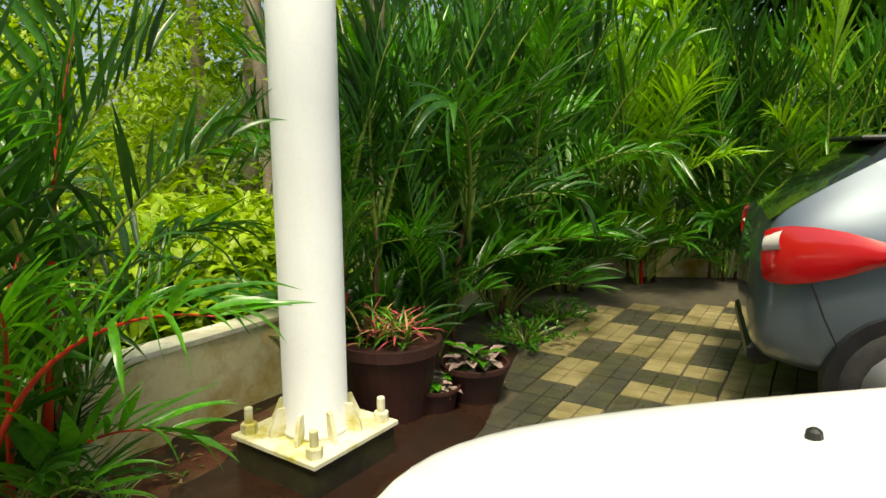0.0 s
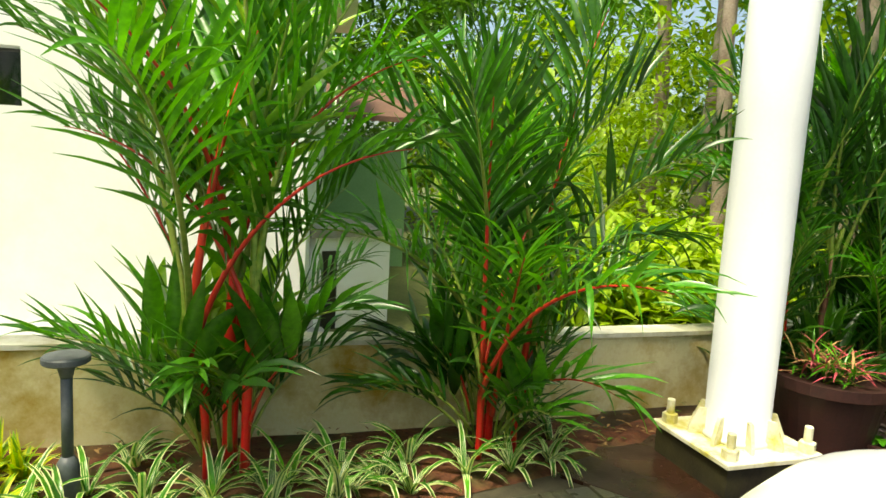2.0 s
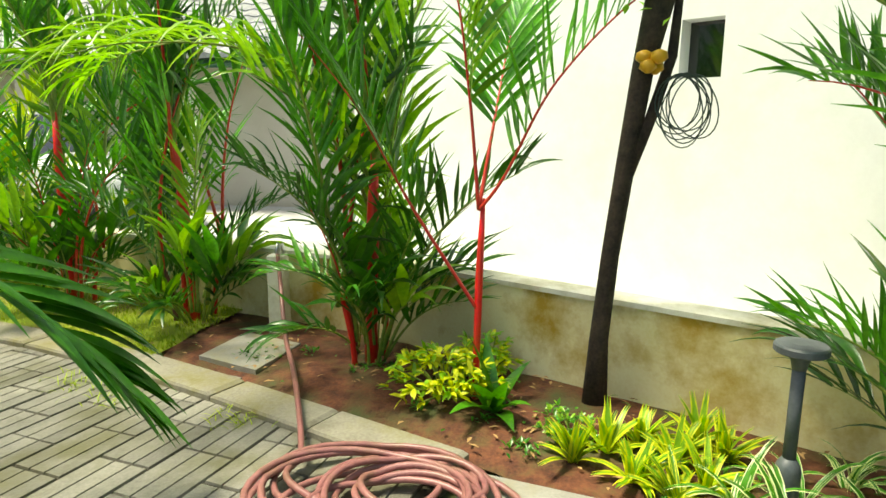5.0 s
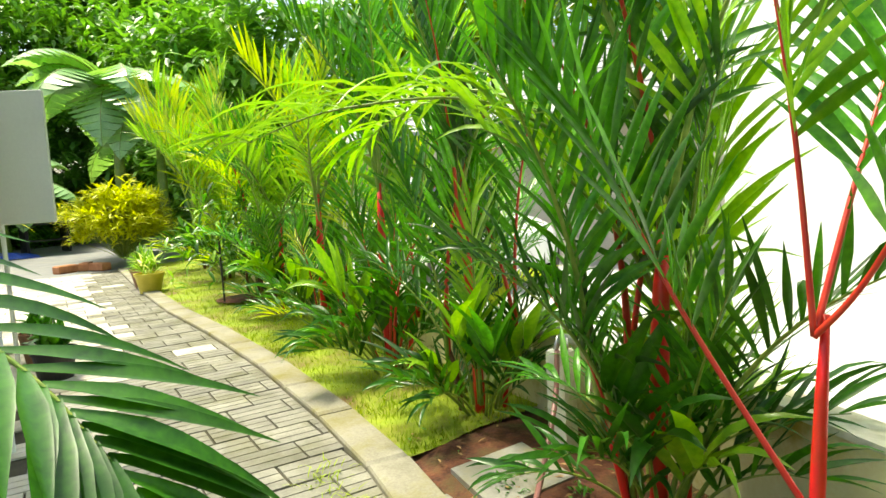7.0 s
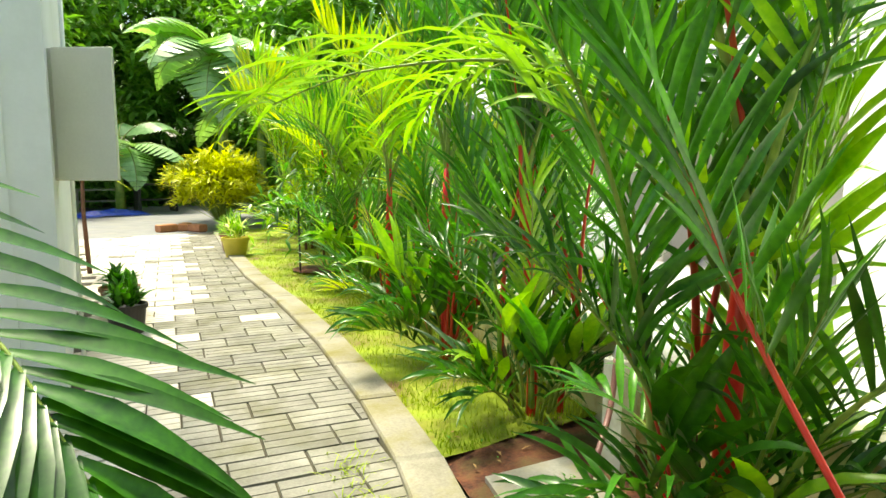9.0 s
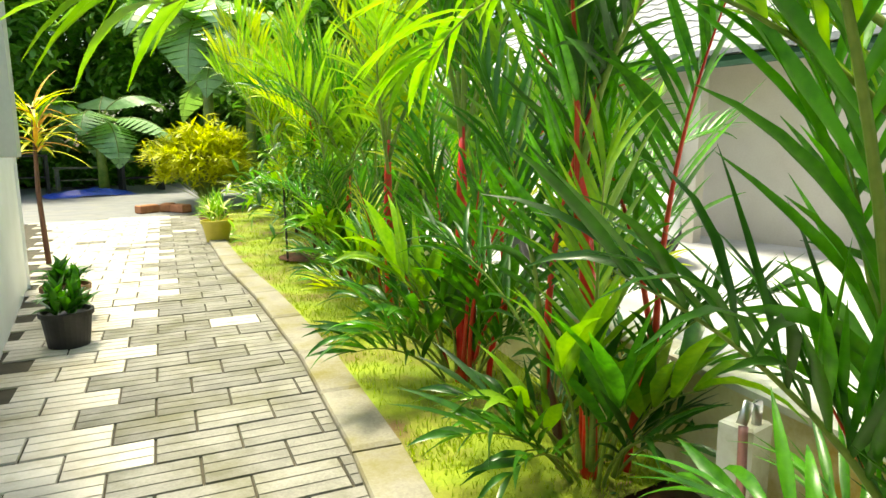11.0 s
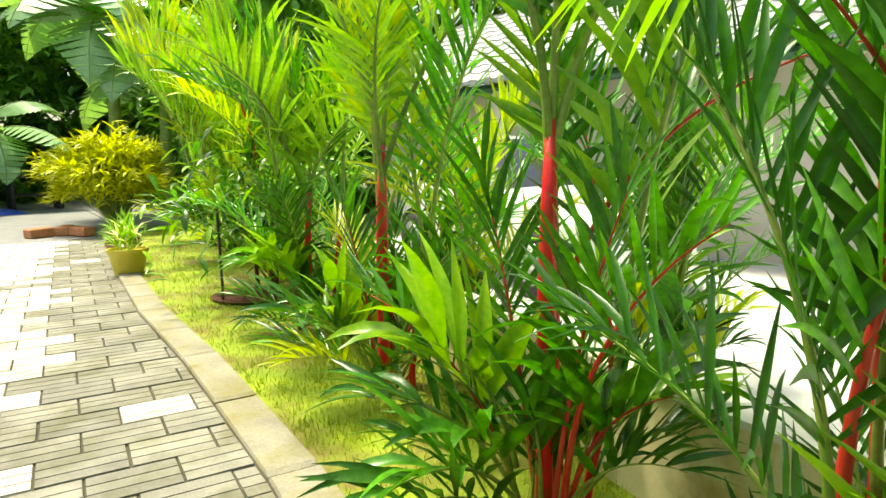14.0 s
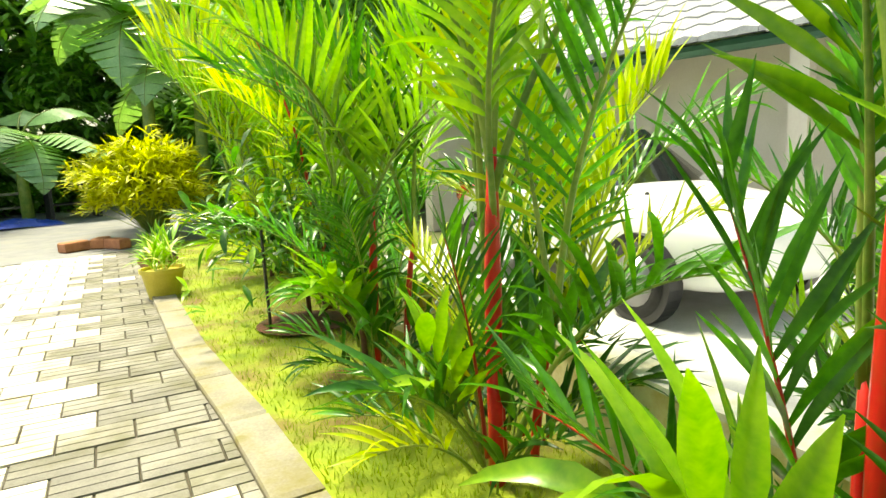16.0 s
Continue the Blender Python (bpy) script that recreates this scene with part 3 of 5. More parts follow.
def car(label, colour, at, rz, hood=0.86, tall=1.0):
    """A small hatchback, front towards local -x, with the middle of its length at the origin."""
    base = thing("car", label, "car", at, rz)
    base.matrix_basis = base.matrix_basis @ Matrix.Diagonal((1, 1, tall, 1))
    # x, sill, belt, top, half width, half width of the roof
    st = [(-1.9, 0.42, 0.55, 0.6, 0.36, 0.26), (-1.86, 0.28, 0.62, 0.7, 0.5, 0.38), (-1.72, 0.22, 0.68, 0.76, 0.67, 0.52), (-1.4, 0.2, 0.74, hood - 0.02, 0.78, 0.64), (-0.9, 0.2, 0.8, hood + 0.03, 0.82, 0.7),
          (-0.5, 0.2, 0.86, hood + 0.07, 0.82, 0.7), (0.1, 0.2, 0.9, 1.42, 0.83, 0.56), (0.5, 0.2, 0.92, 1.49, 0.83, 0.57), (1.0, 0.2, 0.96, 1.47, 0.82, 0.55), (1.3, 0.22, 0.99, 1.37, 0.8, 0.54), (1.6, 0.26, 1.0, 1.17, 0.78, 0.57), (1.8, 0.3, 0.94, 1.02, 0.72, 0.6), (1.86, 0.4, 0.7, 0.78, 0.62, 0.5)]
    rows = []
    for x, zs, zb, zt, w, wr in st:
        rows.append([(0, zs), (w * 0.9, zs), (w * 0.985, zs + (zb - zs) * 0.25), (w, zs + (zb - zs) * 0.55), (w * 0.985, zs + (zb - zs) * 0.85), (w * 0.955, zb), (wr + (w - wr) * 0.15, zt - (zt - zb) * 0.15), (wr * 0.85, zt - 0.004), (wr * 0.45, zt + 0.012), (0, zt + 0.016)])
    n = len(rows[0])
    body, glass = Shape(), Shape()
    for side in (1, -1):
        for i in range(len(st) - 1):
            for k in range(n - 1):
                q = [(st[i][0], side * rows[i][k][0], rows[i][k][1]), (st[i + 1][0], side * rows[i + 1][k][0], rows[i + 1][k][1]), (st[i + 1][0], side * rows[i + 1][k + 1][0], rows[i + 1][k + 1][1]), (st[i][0], side * rows[i][k + 1][0], rows[i][k + 1][1])]
                if side < 0:
                    q.reverse()
                is_glass = (k == 5 and 5 <= i <= 8) or (k >= 6 and i == 5) or (k >= 6 and i in (9, 10))
                (glass if is_glass else body).add(q, [(0, 1, 2, 3)])
    for e, flip in ((0, True), (len(st) - 1, False)):
        loop = [(st[e][0], y, z) for y, z in rows[e]] + [(st[e][0], -y, z) for y, z in reversed(rows[e][1:-1])]
        body.add(loop, [tuple(range(len(loop)))])
    for s in (body, glass):
        me = s.mesh("car_shell", [colour if s is body else GLASS_DARK], True)
        bm = bmesh.new(); bm.from_mesh(me)
        bmesh.ops.remove_doubles(bm, verts=bm.verts, dist=0.0008)
        bmesh.ops.recalc_face_normals(bm, faces=bm.faces)
        bm.to_mesh(me); bm.free()
        ob = part("body" if s is body else "window", me, None, base)
        if s is body:
            mod = ob.modifiers.new("soft", "SUBSURF"); mod.levels = mod.render_levels = 2
    for x in (-1.18, 1.2):
        for side in (1, -1):
            part("wheel_arch", Shape().tube([(x, side * 0.70, 0.3), (x, side * 0.835, 0.3)], 0.345, 28), [BLACK], base)
            w = part("wheel", Shape().lathe([(0.2, -0.09), (0.27, -0.1), (0.295, -0.06), (0.295, 0.06), (0.27, 0.1), (0.2, 0.09)], sides=28), [TYRE], base, smooth=True, m=pose(x, side * 0.76, 0.295, 90))
            part("rim", Shape().lathe([(0.2, -0.092), (0.17, -0.075), (0.05, -0.085), (0.04, 0.085), (0.17, 0.075), (0.2, 0.092)], sides=20), [RIM], w, smooth=True)
    for side in (1, -1):
        # lamp that wraps the rear corner
        prof = [(1.22, 0.835, 0.9, 0.915), (1.36, 0.832, 0.845, 0.95), (1.5, 0.822, 0.79, 0.985), (1.62, 0.805, 0.755, 1.0), (1.72, 0.78, 0.735, 1.0), (1.79, 0.745, 0.735, 0.985), (1.82, 0.715, 0.75, 0.965)]

        def lens_skin(rows, out):
            vs = []
            for x, y, za, zb in rows:
                for u in (0, 0.2, 0.5, 0.8, 1):
                    k = out * math.sin(math.pi * u) ** 0.6
                    vs.append((x + k * 0.6, side * (y + k - 0.012 * u), za + (zb - za) * u))
            fs = [(5 * i + k, 5 * i + 5 + k, 5 * i + 6 + k, 5 * i + 1 + k) for i in range(len(rows) - 1) for k in range(4)]
            return Shape().add(vs, fs if side > 0 else [tuple(reversed(f)) for f in fs])

        t = part("tail_light", lens_skin(prof, 0.02), [LIGHT_RED], base, "red wrap-round tail light", smooth=True)
        part("reverse_lens", lens_skin([(1.75, 0.768, 0.885, 0.98), (1.78, 0.75, 0.875, 0.97), (1.815, 0.72, 0.865, 0.95)], 0.03), [LIGHT_CLEAR], t, "clear reversing lens", smooth=True)
        part("seam", Shape().tube([(1.62, side * 0.805, 0.75), (1.56, side * 0.818, 0.6), (1.5, side * 0.825, 0.48), (1.46, side * 0.82, 0.4)], 0.005, 5), [BLACK], base)
    part("spoiler", Shape().box(1.28, -0.42, 1.375, 1.4, 0.42, 1.4, bevel=0.008), [BLACK], base)
    part("bumper", Shape().box(1.72, -0.55, 0.27, 1.85, 0.55, 0.4, bevel=0.04), [BLACK], base)
    for y in (-0.48, 0.48):
        part("washer_nozzle", Shape().lathe([(0.018, -0.02), (0.018, 0), (0.016, 0.012), (0.008, 0.018)], (-0.94, y, hood + 0.032), 10), [BLACK], base)
    for y in (-0.86, 0.86):
        part("door_mirror", Shape().box(-0.5, y - 0.09, 0.92, -0.38, y + 0.09, 1.05, bevel=0.03), [colour], base)
    return base


car("blue-grey metallic hatchback parked on the driveway", CAR_GREY, (3.38, 3.31, 0), 166, tall=1.05)
car("white hatchback parked beside the pillar", CAR_WHITE, (1.84, 0.7, 0), 0, 0.79)
car("white car parked beyond the boundary wall", CAR_WHITE, (-7.9, -7.2, 0), 255, 0.86)

# ---- palms ----


def frond_mesh(name, seed, length, bend0, bend1, leaflet, width, pairs, bare, droop, leaf, stalk, spread=(62, 22), vee=0.6):
    """A feather leaf: a stalk that bends over from bend0 to bend1 degrees off the vertical, with folded leaflets on both sides."""
    r = random.Random(seed)
    s = Shape()
    n = 14
    pts, tang = [Vector((0, 0, 0))], []
    twist = r.uniform(-12, 12)
    for i in range(n + 1):
        u = i / n
        a = radians(bend0 + (bend1 - bend0) * u ** 1.3)
        b = radians(twist * u)
        d = Vector((math.sin(a) * math.cos(b), math.sin(a) * math.sin(b), math.cos(a)))
        tang.append(d)
        if i < n:
            pts.append(pts[-1] + d * length / n)
    s.tube(pts, [0.014 * (length ** 0.5) * (1 - 0.85 * i / n) for i in range(n + 1)], 6, 1)
    for k in range(pairs):
        u = bare + (1 - bare) * (k + 0.5) / pairs
        f = u * n
        i = min(int(f), n - 1)
        p = pts[i].lerp(pts[i + 1], f - i)
        t = tang[i].lerp(tang[i + 1], f - i).normalized()
        side = Vector((-math.sin(radians(twist * u)), math.cos(radians(twist * u)), 0))
        up = side.cross(t) * -1
        if up.dot(Vector((-t.x, -t.y, 0.3))) < 0:
            up = -up
        v = (u - bare) / (1 - bare)
        ang = radians(spread[0] + (spread[1] - spread[0]) * v)
        size = leaflet * (0.55 + 1.0 * math.sin(math.pi * min(1, 0.12 + v * 0.82)) * 0.5) * r.uniform(0.88, 1.1)
        for sg in (1, -1):
            a = ang + radians(r.uniform(-9, 9))
            d = t * math.cos(a) + side * (sg * math.sin(a)) + up * (vee * r.uniform(0.3, 1.5))
            nrm = up.lerp(-side * sg, r.uniform(0.15, 0.6))
            s.blade(p, d, nrm, size * r.uniform(0.85, 1.1), width * r.uniform(0.75, 1.2), droop * r.choice((0.3, 0.7, 1.0, 1.4, 2.4)), 5, 0.2, 0)
    return s.mesh(name, [leaf, stalk], True)


FROND = {}
for key, leaf, stalk in (("green", LEAF, RACHIS), ("plain", LEAF, RACHIS_GREEN), ("light", LEAF_LIGHT, RACHIS_GREEN), ("yellow", LEAF_YELLOW, RACHIS_GREEN), ("dark", LEAF_DARK, RACHIS_GREEN)):
    FROND[key] = {
        "up": [frond_mesh("frond", 10 + i, 1.55, 4, 30 + 9 * i, 0.5, 0.034, 19, 0.3, 0.35, leaf, stalk, (44, 14)) for i in range(3)],
        "mid": [frond_mesh("frond", 20 + i, 1.45, 14, 66 + 9 * i, 0.48, 0.034, 19, 0.28, 0.6, leaf, stalk, (56, 18)) for i in range(3)],
        "arch": [frond_mesh("frond", 30 + i, 1.4, 26, 100 + 10 * i, 0.46, 0.034, 19, 0.25, 1.2, leaf, stalk) for i in range(3)],
        "low": [frond_mesh("frond", 40 + i, 0.8, 34, 92 + 9 * i, 0.42, 0.04, 8, 0.35, 0.6, leaf, stalk, (50, 16)) for i in range(3)],
        "broad": [frond_mesh("frond", 50 + i, 0.5, 12, 50 + 12 * i, 0.42, 0.075, 4, 0.45, 0.6, leaf, stalk, (40, 16)) for i in range(3)],
    }


def palm(label, x, y, stems, seed, tones, size=1.0, low=10, broad=5, low_z=0.35, group="red-stemmed palms", habit=("up", "mid", "up", "up", "arch")):
    """A clump of red-stemmed palms. stems: dx, dy, height of the crown, radius, fronds, red or not, direction of the first frond."""
    r = random.Random(seed)
    base = thing("palm", label, "palm", (x, y, 0), 0, group)
    for dx, dy, h, rad, count, red, first in stems:
        lx, ly = r.uniform(-0.05, 0.05) + dx * 0.4, r.uniform(-0.05, 0.05) + dy * 0.4
        pts = [(dx + lx * u * u, dy + ly * u * u, -0.03 + (h + 0.03) * u) for u in (0, 0.2, 0.4, 0.6, 0.8, 1)]
        part("stem", Shape().tube(pts, [rad * q for q in (1.05, 0.8, 0.85, 0.9, 0.75, 0.45)], 10), [RED_CANE if red else BROWN_CANE], base, smooth=True)
        top = Vector(pts[-1])
        for k in range(count):
            kind = habit[k % 5]
            az = first + 137.5 * k + r.uniform(-18, 18)
            sc = size * r.uniform(0.8, 1.12)
            part("frond", r.choice(FROND[r.choice(tones)][kind]), None, base, m=pose(top.x, top.y, top.z - 0.05 - 0.05 * k, r.uniform(-6, 6), r.uniform(-6, 6), az) @ Matrix.Scale(sc, 4))
    for k in range(low):
        az = 360 * k / max(low, 1) + r.uniform(-20, 20)
        z = low_z * r.uniform(0.1, 1.2)
        q = radians(az)
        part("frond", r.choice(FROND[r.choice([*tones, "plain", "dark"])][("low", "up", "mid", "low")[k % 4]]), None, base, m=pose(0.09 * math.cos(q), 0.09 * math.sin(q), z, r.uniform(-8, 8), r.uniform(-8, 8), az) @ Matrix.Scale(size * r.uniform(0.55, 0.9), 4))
    # skirt of dark fronds: the clump's deep, dark foot is put into leaf colour
    for k in range(broad and 9):
        az = 40 * k + r.uniform(-18, 18)
        q = radians(az)
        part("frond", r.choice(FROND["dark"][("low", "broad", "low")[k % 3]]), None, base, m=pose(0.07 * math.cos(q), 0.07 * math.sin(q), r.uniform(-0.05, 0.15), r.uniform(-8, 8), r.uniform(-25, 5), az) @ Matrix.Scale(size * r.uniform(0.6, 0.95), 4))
    for k in range(broad):
        az = r.uniform(0, 360)
        q = radians(az)
        part("leaf", r.choice(FROND[r.choice(tones)]["broad"]), None, base, m=pose(0.1 * math.cos(q), 0.1 * math.sin(q), r.uniform(0, 0.25), 0, 0, az) @ Matrix.Scale(size * r.uniform(0.8, 1.2), 4))
    return base


G, GL, GD, GY = ["green"], ["green", "light"], ["dark", "dark", "green"], ["light", "yellow", "green"]
RS = "red-stemmed palm clump with feather leaves"
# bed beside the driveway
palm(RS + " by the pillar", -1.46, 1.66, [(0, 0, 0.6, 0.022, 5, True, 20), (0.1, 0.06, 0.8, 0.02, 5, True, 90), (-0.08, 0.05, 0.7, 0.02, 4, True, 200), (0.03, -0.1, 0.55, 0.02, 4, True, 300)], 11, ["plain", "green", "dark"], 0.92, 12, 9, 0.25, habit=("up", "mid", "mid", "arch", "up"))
palm(RS + " on bright red canes", -2.02, 0.62, [(0, 0, 0.95, 0.028, 5, True, 60), (0.1, 0.03, 0.85, 0.024, 4, True, 150), (-0.07, 0.06, 0.85, 0.022, 4, True, 260), (0.03, -0.1, 0.75, 0.02, 4, True, 330)], 12, ["green", "plain", "light"], 1.02, 8, 8, 0.35, habit=("mid", "up", "up", "mid", "up"))
young = palm("young palm on a single red stem", -2.83, -1.04, [(0, 0, 0.95, 0.02, 0, True, 250)], 13, ["green"], 0.95, 0, 0, 0.1)
yellowing = palm(RS + " with yellowing leaf tips", -3.24, -1.64, [(0, 0, 1.12, 0.04, 4, True, 300), (-0.12, 0.05, 0.5, 0.02, 3, True, 60), (-0.1, -0.12, 0.5, 0.02, 2, False, 180), (0.08, -0.07, 0.45, 0.018, 2, True, 230)], 14, ["green", "plain", "light"], 1.0, 11, 5, 0.25, habit=("up", "up", "mid", "up", "mid"))
# lawn strip
palm(RS + " on the lawn", -3.76, -2.95, [(0, 0, 1.25, 0.034, 5, True, 200), (-0.14, 0.06, 0.5, 0.02, 2, True, 300), (-0.1, -0.12, 0.55, 0.02, 2, True, 60), (0.05, -0.1, 0.4, 0.02, 2, False, 120)], 15, ["green", "plain", "dark", "light"], 0.9, 8, 5, 0.15, habit=("up", "up", "mid", "up", "up"))
palm(RS + " with a thick red crownshaft", -3.98, -4.0, [(0, 0, 1.35, 0.035, 5, True, 200), (-0.12, -0.06, 0.85, 0.022, 3, True, 200), (-0.12, 0.08, 0.5, 0.02, 2, True, 90)], 16, ["green", "plain", "light"], 0.95, 8, 5, 0.15, habit=("up", "up", "mid", "up", "up"))
palm(RS + " and light new leaves", -4.36, -5.32, [(0, 0, 1.3, 0.036, 5, True, 220), (-0.12, -0.08, 0.9, 0.022, 3, True, 240), (-0.12, 0.08, 0.7, 0.022, 2, True, 100)], 17, ["light", "plain", "yellow", "green"], 0.95, 9, 5, 0.15, habit=("up", "up", "mid", "up", "mid"))
palm(RS + " in the lawn strip", -4.8, -6.75, [(0, 0, 1.0, 0.03, 5, True, 200), (0.1, 0.04, 0.7, 0.022, 3, False, 320), (-0.15, 0.1, 0.8, 0.022, 3, True, 60)], 18, ["light", "plain", "light"], 0.95, 11, 6, 0.25, habit=("up", "mid", "up", "up", "mid"))
palm("bushy yellow-green palm in the lawn strip", -5.4, -8.3, [(0, 0, 0.8, 0.03, 6, False, 240), (0.1, 0.1, 0.7, 0.025, 5, False, 0)], 19, GY, 1.1, 10, 4, 0.3)
palm("bushy yellow-green palm at the back of the lawn", -5.9, -10.2, [(0, 0, 1.0, 0.03, 7, False, 240), (0.15, 0.1, 0.8, 0.025, 6, False, 0)], 20, ["light", "yellow"], 1.25, 10, 3, 0.3)
palm("tall yellow-green palm at the back of the lawn", -6.5, -12.2, [(0, 0, 1.4, 0.04, 7, False, 240), (0.15, 0.1, 1.0, 0.03, 6, False, 0)], 21, ["light", "yellow"], 1.5, 8, 3, 0.3)
# beyond the boundary wall
for i, (x, y, sc) in enumerate(((-5.35, -4.3, 0.95), (-5.7, -6.0, 0.9))):
    palm("yellow-green palm beyond the boundary wall", x, y, [(0, 0, 0.6, 0.025, 5, False, 80 * i), (0.12, 0.08, 0.45, 0.022, 4, False, 150 + 80 * i)], 24 + i, ["light", "yellow", "plain"], sc, 7, 3, 0.3, "palms beyond the wall", habit=("up", "mid", "up", "mid", "arch"))
# beside the house wall
side_palm = thing("palm", "palm with long drooping fronds beside the path", "palm", (-0.55, -3.4, 0))
part("stem", Shape().tube([(0, 0, -0.05), (0.02, 0, 0.5), (0, 0, 1.2)], [0.05, 0.04, 0.03], 10), [RACHIS_GREEN], side_palm, smooth=True)


def hanging_frond(pts, leaflet, width, pairs, seed, parent, leaf=None, stalk=None, droop=0.3, spread=62):
    """A feather leaf whose stalk runs smoothly through the given points."""
    r = random.Random(seed)
    pts = [Vector(p) for p in pts]
    line = []
    for i in range(len(pts) - 1):
        p0, p1, p2, p3 = (pts[max(0, min(len(pts) - 1, i + k))] for k in (-1, 0, 1, 2))
        for j in range(10):
            u = j / 10
            line.append(0.5 * ((2 * p1) + (p2 - p0) * u + (2 * p0 - 5 * p1 + 4 * p2 - p3) * u * u + (3 * p1 - p0 - 3 * p2 + p3) * u ** 3))
    line.append(pts[-1])
    s = Shape()
    n = len(line) - 1
    s.tube(line, [(0.013 if spread > 60 else 0.0095) * (1 - 0.8 * i / n) for i in range(n + 1)], 6, 1)
    for k in range(pairs):
        v = (k + 0.5) / pairs
        f = n * (0.3 + 0.7 * v)
        i = min(int(f), n - 1)
        p = line[i].lerp(line[i + 1], f - i)
        t = (line[i + 1] - line[i]).normalized()
        side = t.cross(Vector((0, 0, 1))).normalized()
        up = side.cross(t)
        for sg in (1, -1):
            ang = radians(spread * (1 - 0.65 * v) + r.uniform(-5, 5))
            d = t * math.cos(ang) + side * (sg * math.sin(ang)) + up * (0.2 if spread > 60 else r.uniform(0.2, 0.8))
            s.blade(p, d, up, leaflet * (0.6 + 0.4 * math.sin(math.pi * v)) * r.uniform(0.9, 1.1), width * r.uniform(0.85, 1.15), droop * r.uniform(0.5, 1.4), 6, 0.2, 0)
    return part("frond", s, [leaf or LEAF, stalk or RACHIS_GREEN], parent, smooth=True)


hanging_frond([(0, 0, 1.15), (-0.15, 0.13, 1.42), (-0.54, 0.46, 1.38), (-0.94, 0.93, 0.96), (-1.07, 1.17, 0.74), (-1.16, 1.33, 0.52)], 0.56, 0.07, 22, 61, side_palm, LEAF_DARK, RACHIS_GREEN, 0.45)
hanging_frond([(0, 0, 1.15), (0.1, 0.25, 1.5), (0.3, 0.7, 1.5), (0.5, 1.1, 1.1)], 0.5, 0.042, 24, 62, side_palm)
hanging_frond([(0, 0, 1.15), (0.25, -0.1, 1.5), (0.7, -0.1, 1.5), (1.1, -0.1, 1.1)], 0.5, 0.042, 24, 63, side_palm)
hanging_frond([(0, 0, 1.15), (-0.05, 0.05, 1.7), (-0.1, 0.2, 2.2), (-0.1, 0.5, 2.4)], 0.5, 0.042, 24, 64, side_palm)
for k, (pts, lf) in enumerate((
        ([(0, 0, 0.9), (0.02, 0.11, 1.05), (0.03, 0.32, 1.45), (0.02, 0.67, 1.8), (0, 1.05, 1.92)], LEAF),
        ([(0, 0, 0.9), (-0.02, -0.05, 1.4), (-0.02, -0.12, 1.85), (-0.03, -0.28, 2.3)], LEAF_LIGHT),
        ([(0, 0, 0.45), (0.02, -0.3, 0.92), (0.0, -0.55, 1.35), (-0.05, -0.85, 1.7)], LEAF),
        ([(0, 0, 0.9), (-0.2, 0.05, 1.3), (-0.5, 0.1, 1.7), (-0.85, 0.15, 1.85)], LEAF))):
    hanging_frond(pts, 0.5, 0.036, 24, 70 + k, young, lf, RACHIS, 0.4, 46)
for k, pts in enumerate((
        [(0, 0, 1.0), (0.12, -0.14, 1.35), (0.38, -0.42, 1.58), (0.72, -0.78, 1.58), (0.95, -1.0, 1.48)],
        [(0, 0, 1.0), (0.0, -0.25, 1.4), (0.05, -0.7, 1.68), (0.1, -1.2, 1.62), (0.1, -1.45, 1.5)])):
    hanging_frond(pts, 0.46, 0.032, 20, 80 + k, yellowing, LEAF_LIGHT, RACHIS_GREEN, 1.4, 50)
# dark row behind the driveway
for i, (x, y, s) in enumerate(((-0.35, 4.0, 1.1), (0.1, 5.0, 1.15), (0.7, 6.1, 1.2), (1.5, 6.6, 1.15), (2.4, 6.85, 1.2), (3.4, 6.9, 1.25), (-0.75, 3.35, 0.85))):
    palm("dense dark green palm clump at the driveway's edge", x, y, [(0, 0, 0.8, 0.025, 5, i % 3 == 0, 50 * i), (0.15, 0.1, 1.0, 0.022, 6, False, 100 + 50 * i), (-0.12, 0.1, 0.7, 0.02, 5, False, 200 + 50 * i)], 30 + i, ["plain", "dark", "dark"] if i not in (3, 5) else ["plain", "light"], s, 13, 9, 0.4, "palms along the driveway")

# ---- bed plants ----


def tuft(name, label, category, x, y, z, seed, count, length, width, droop, mats, rise=(35, 80), pale=False, group=""):
    r = random.Random(seed)
    s = Shape()
    for k in range(count):
        az, el = r.uniform(0, math.tau), radians(r.uniform(*rise))
        d = Vector((math.cos(az) * math.cos(el), math.sin(az) * math.cos(el), math.sin(el)))
        ln, w = length * r.uniform(0.7, 1.15), width * r.uniform(0.8, 1.2)
        o = Vector((r.uniform(-0.015, 0.015), r.uniform(-0.015, 0.015), -0.01))
        up = Vector((0, 0, 1)) - d * d.z
        s.blade(o, d, up, ln, w, droop, 6, 0.18, 0, 0.3)
        if pale:
            sd = d.cross(up.normalized()).normalized()
            for sg in (-1, 1):
                s.blade(o + sd * (sg * w * 0.36) + Vector((0, 0, w * 0.16)), d, up, ln * 0.97, w * 0.5, droop, 6, 0.0, 1, 0.3)
    base = thing(name, label, category, (x, y, z), 0, group)
    part("foliage", s, mats, base, smooth=True)
    return base


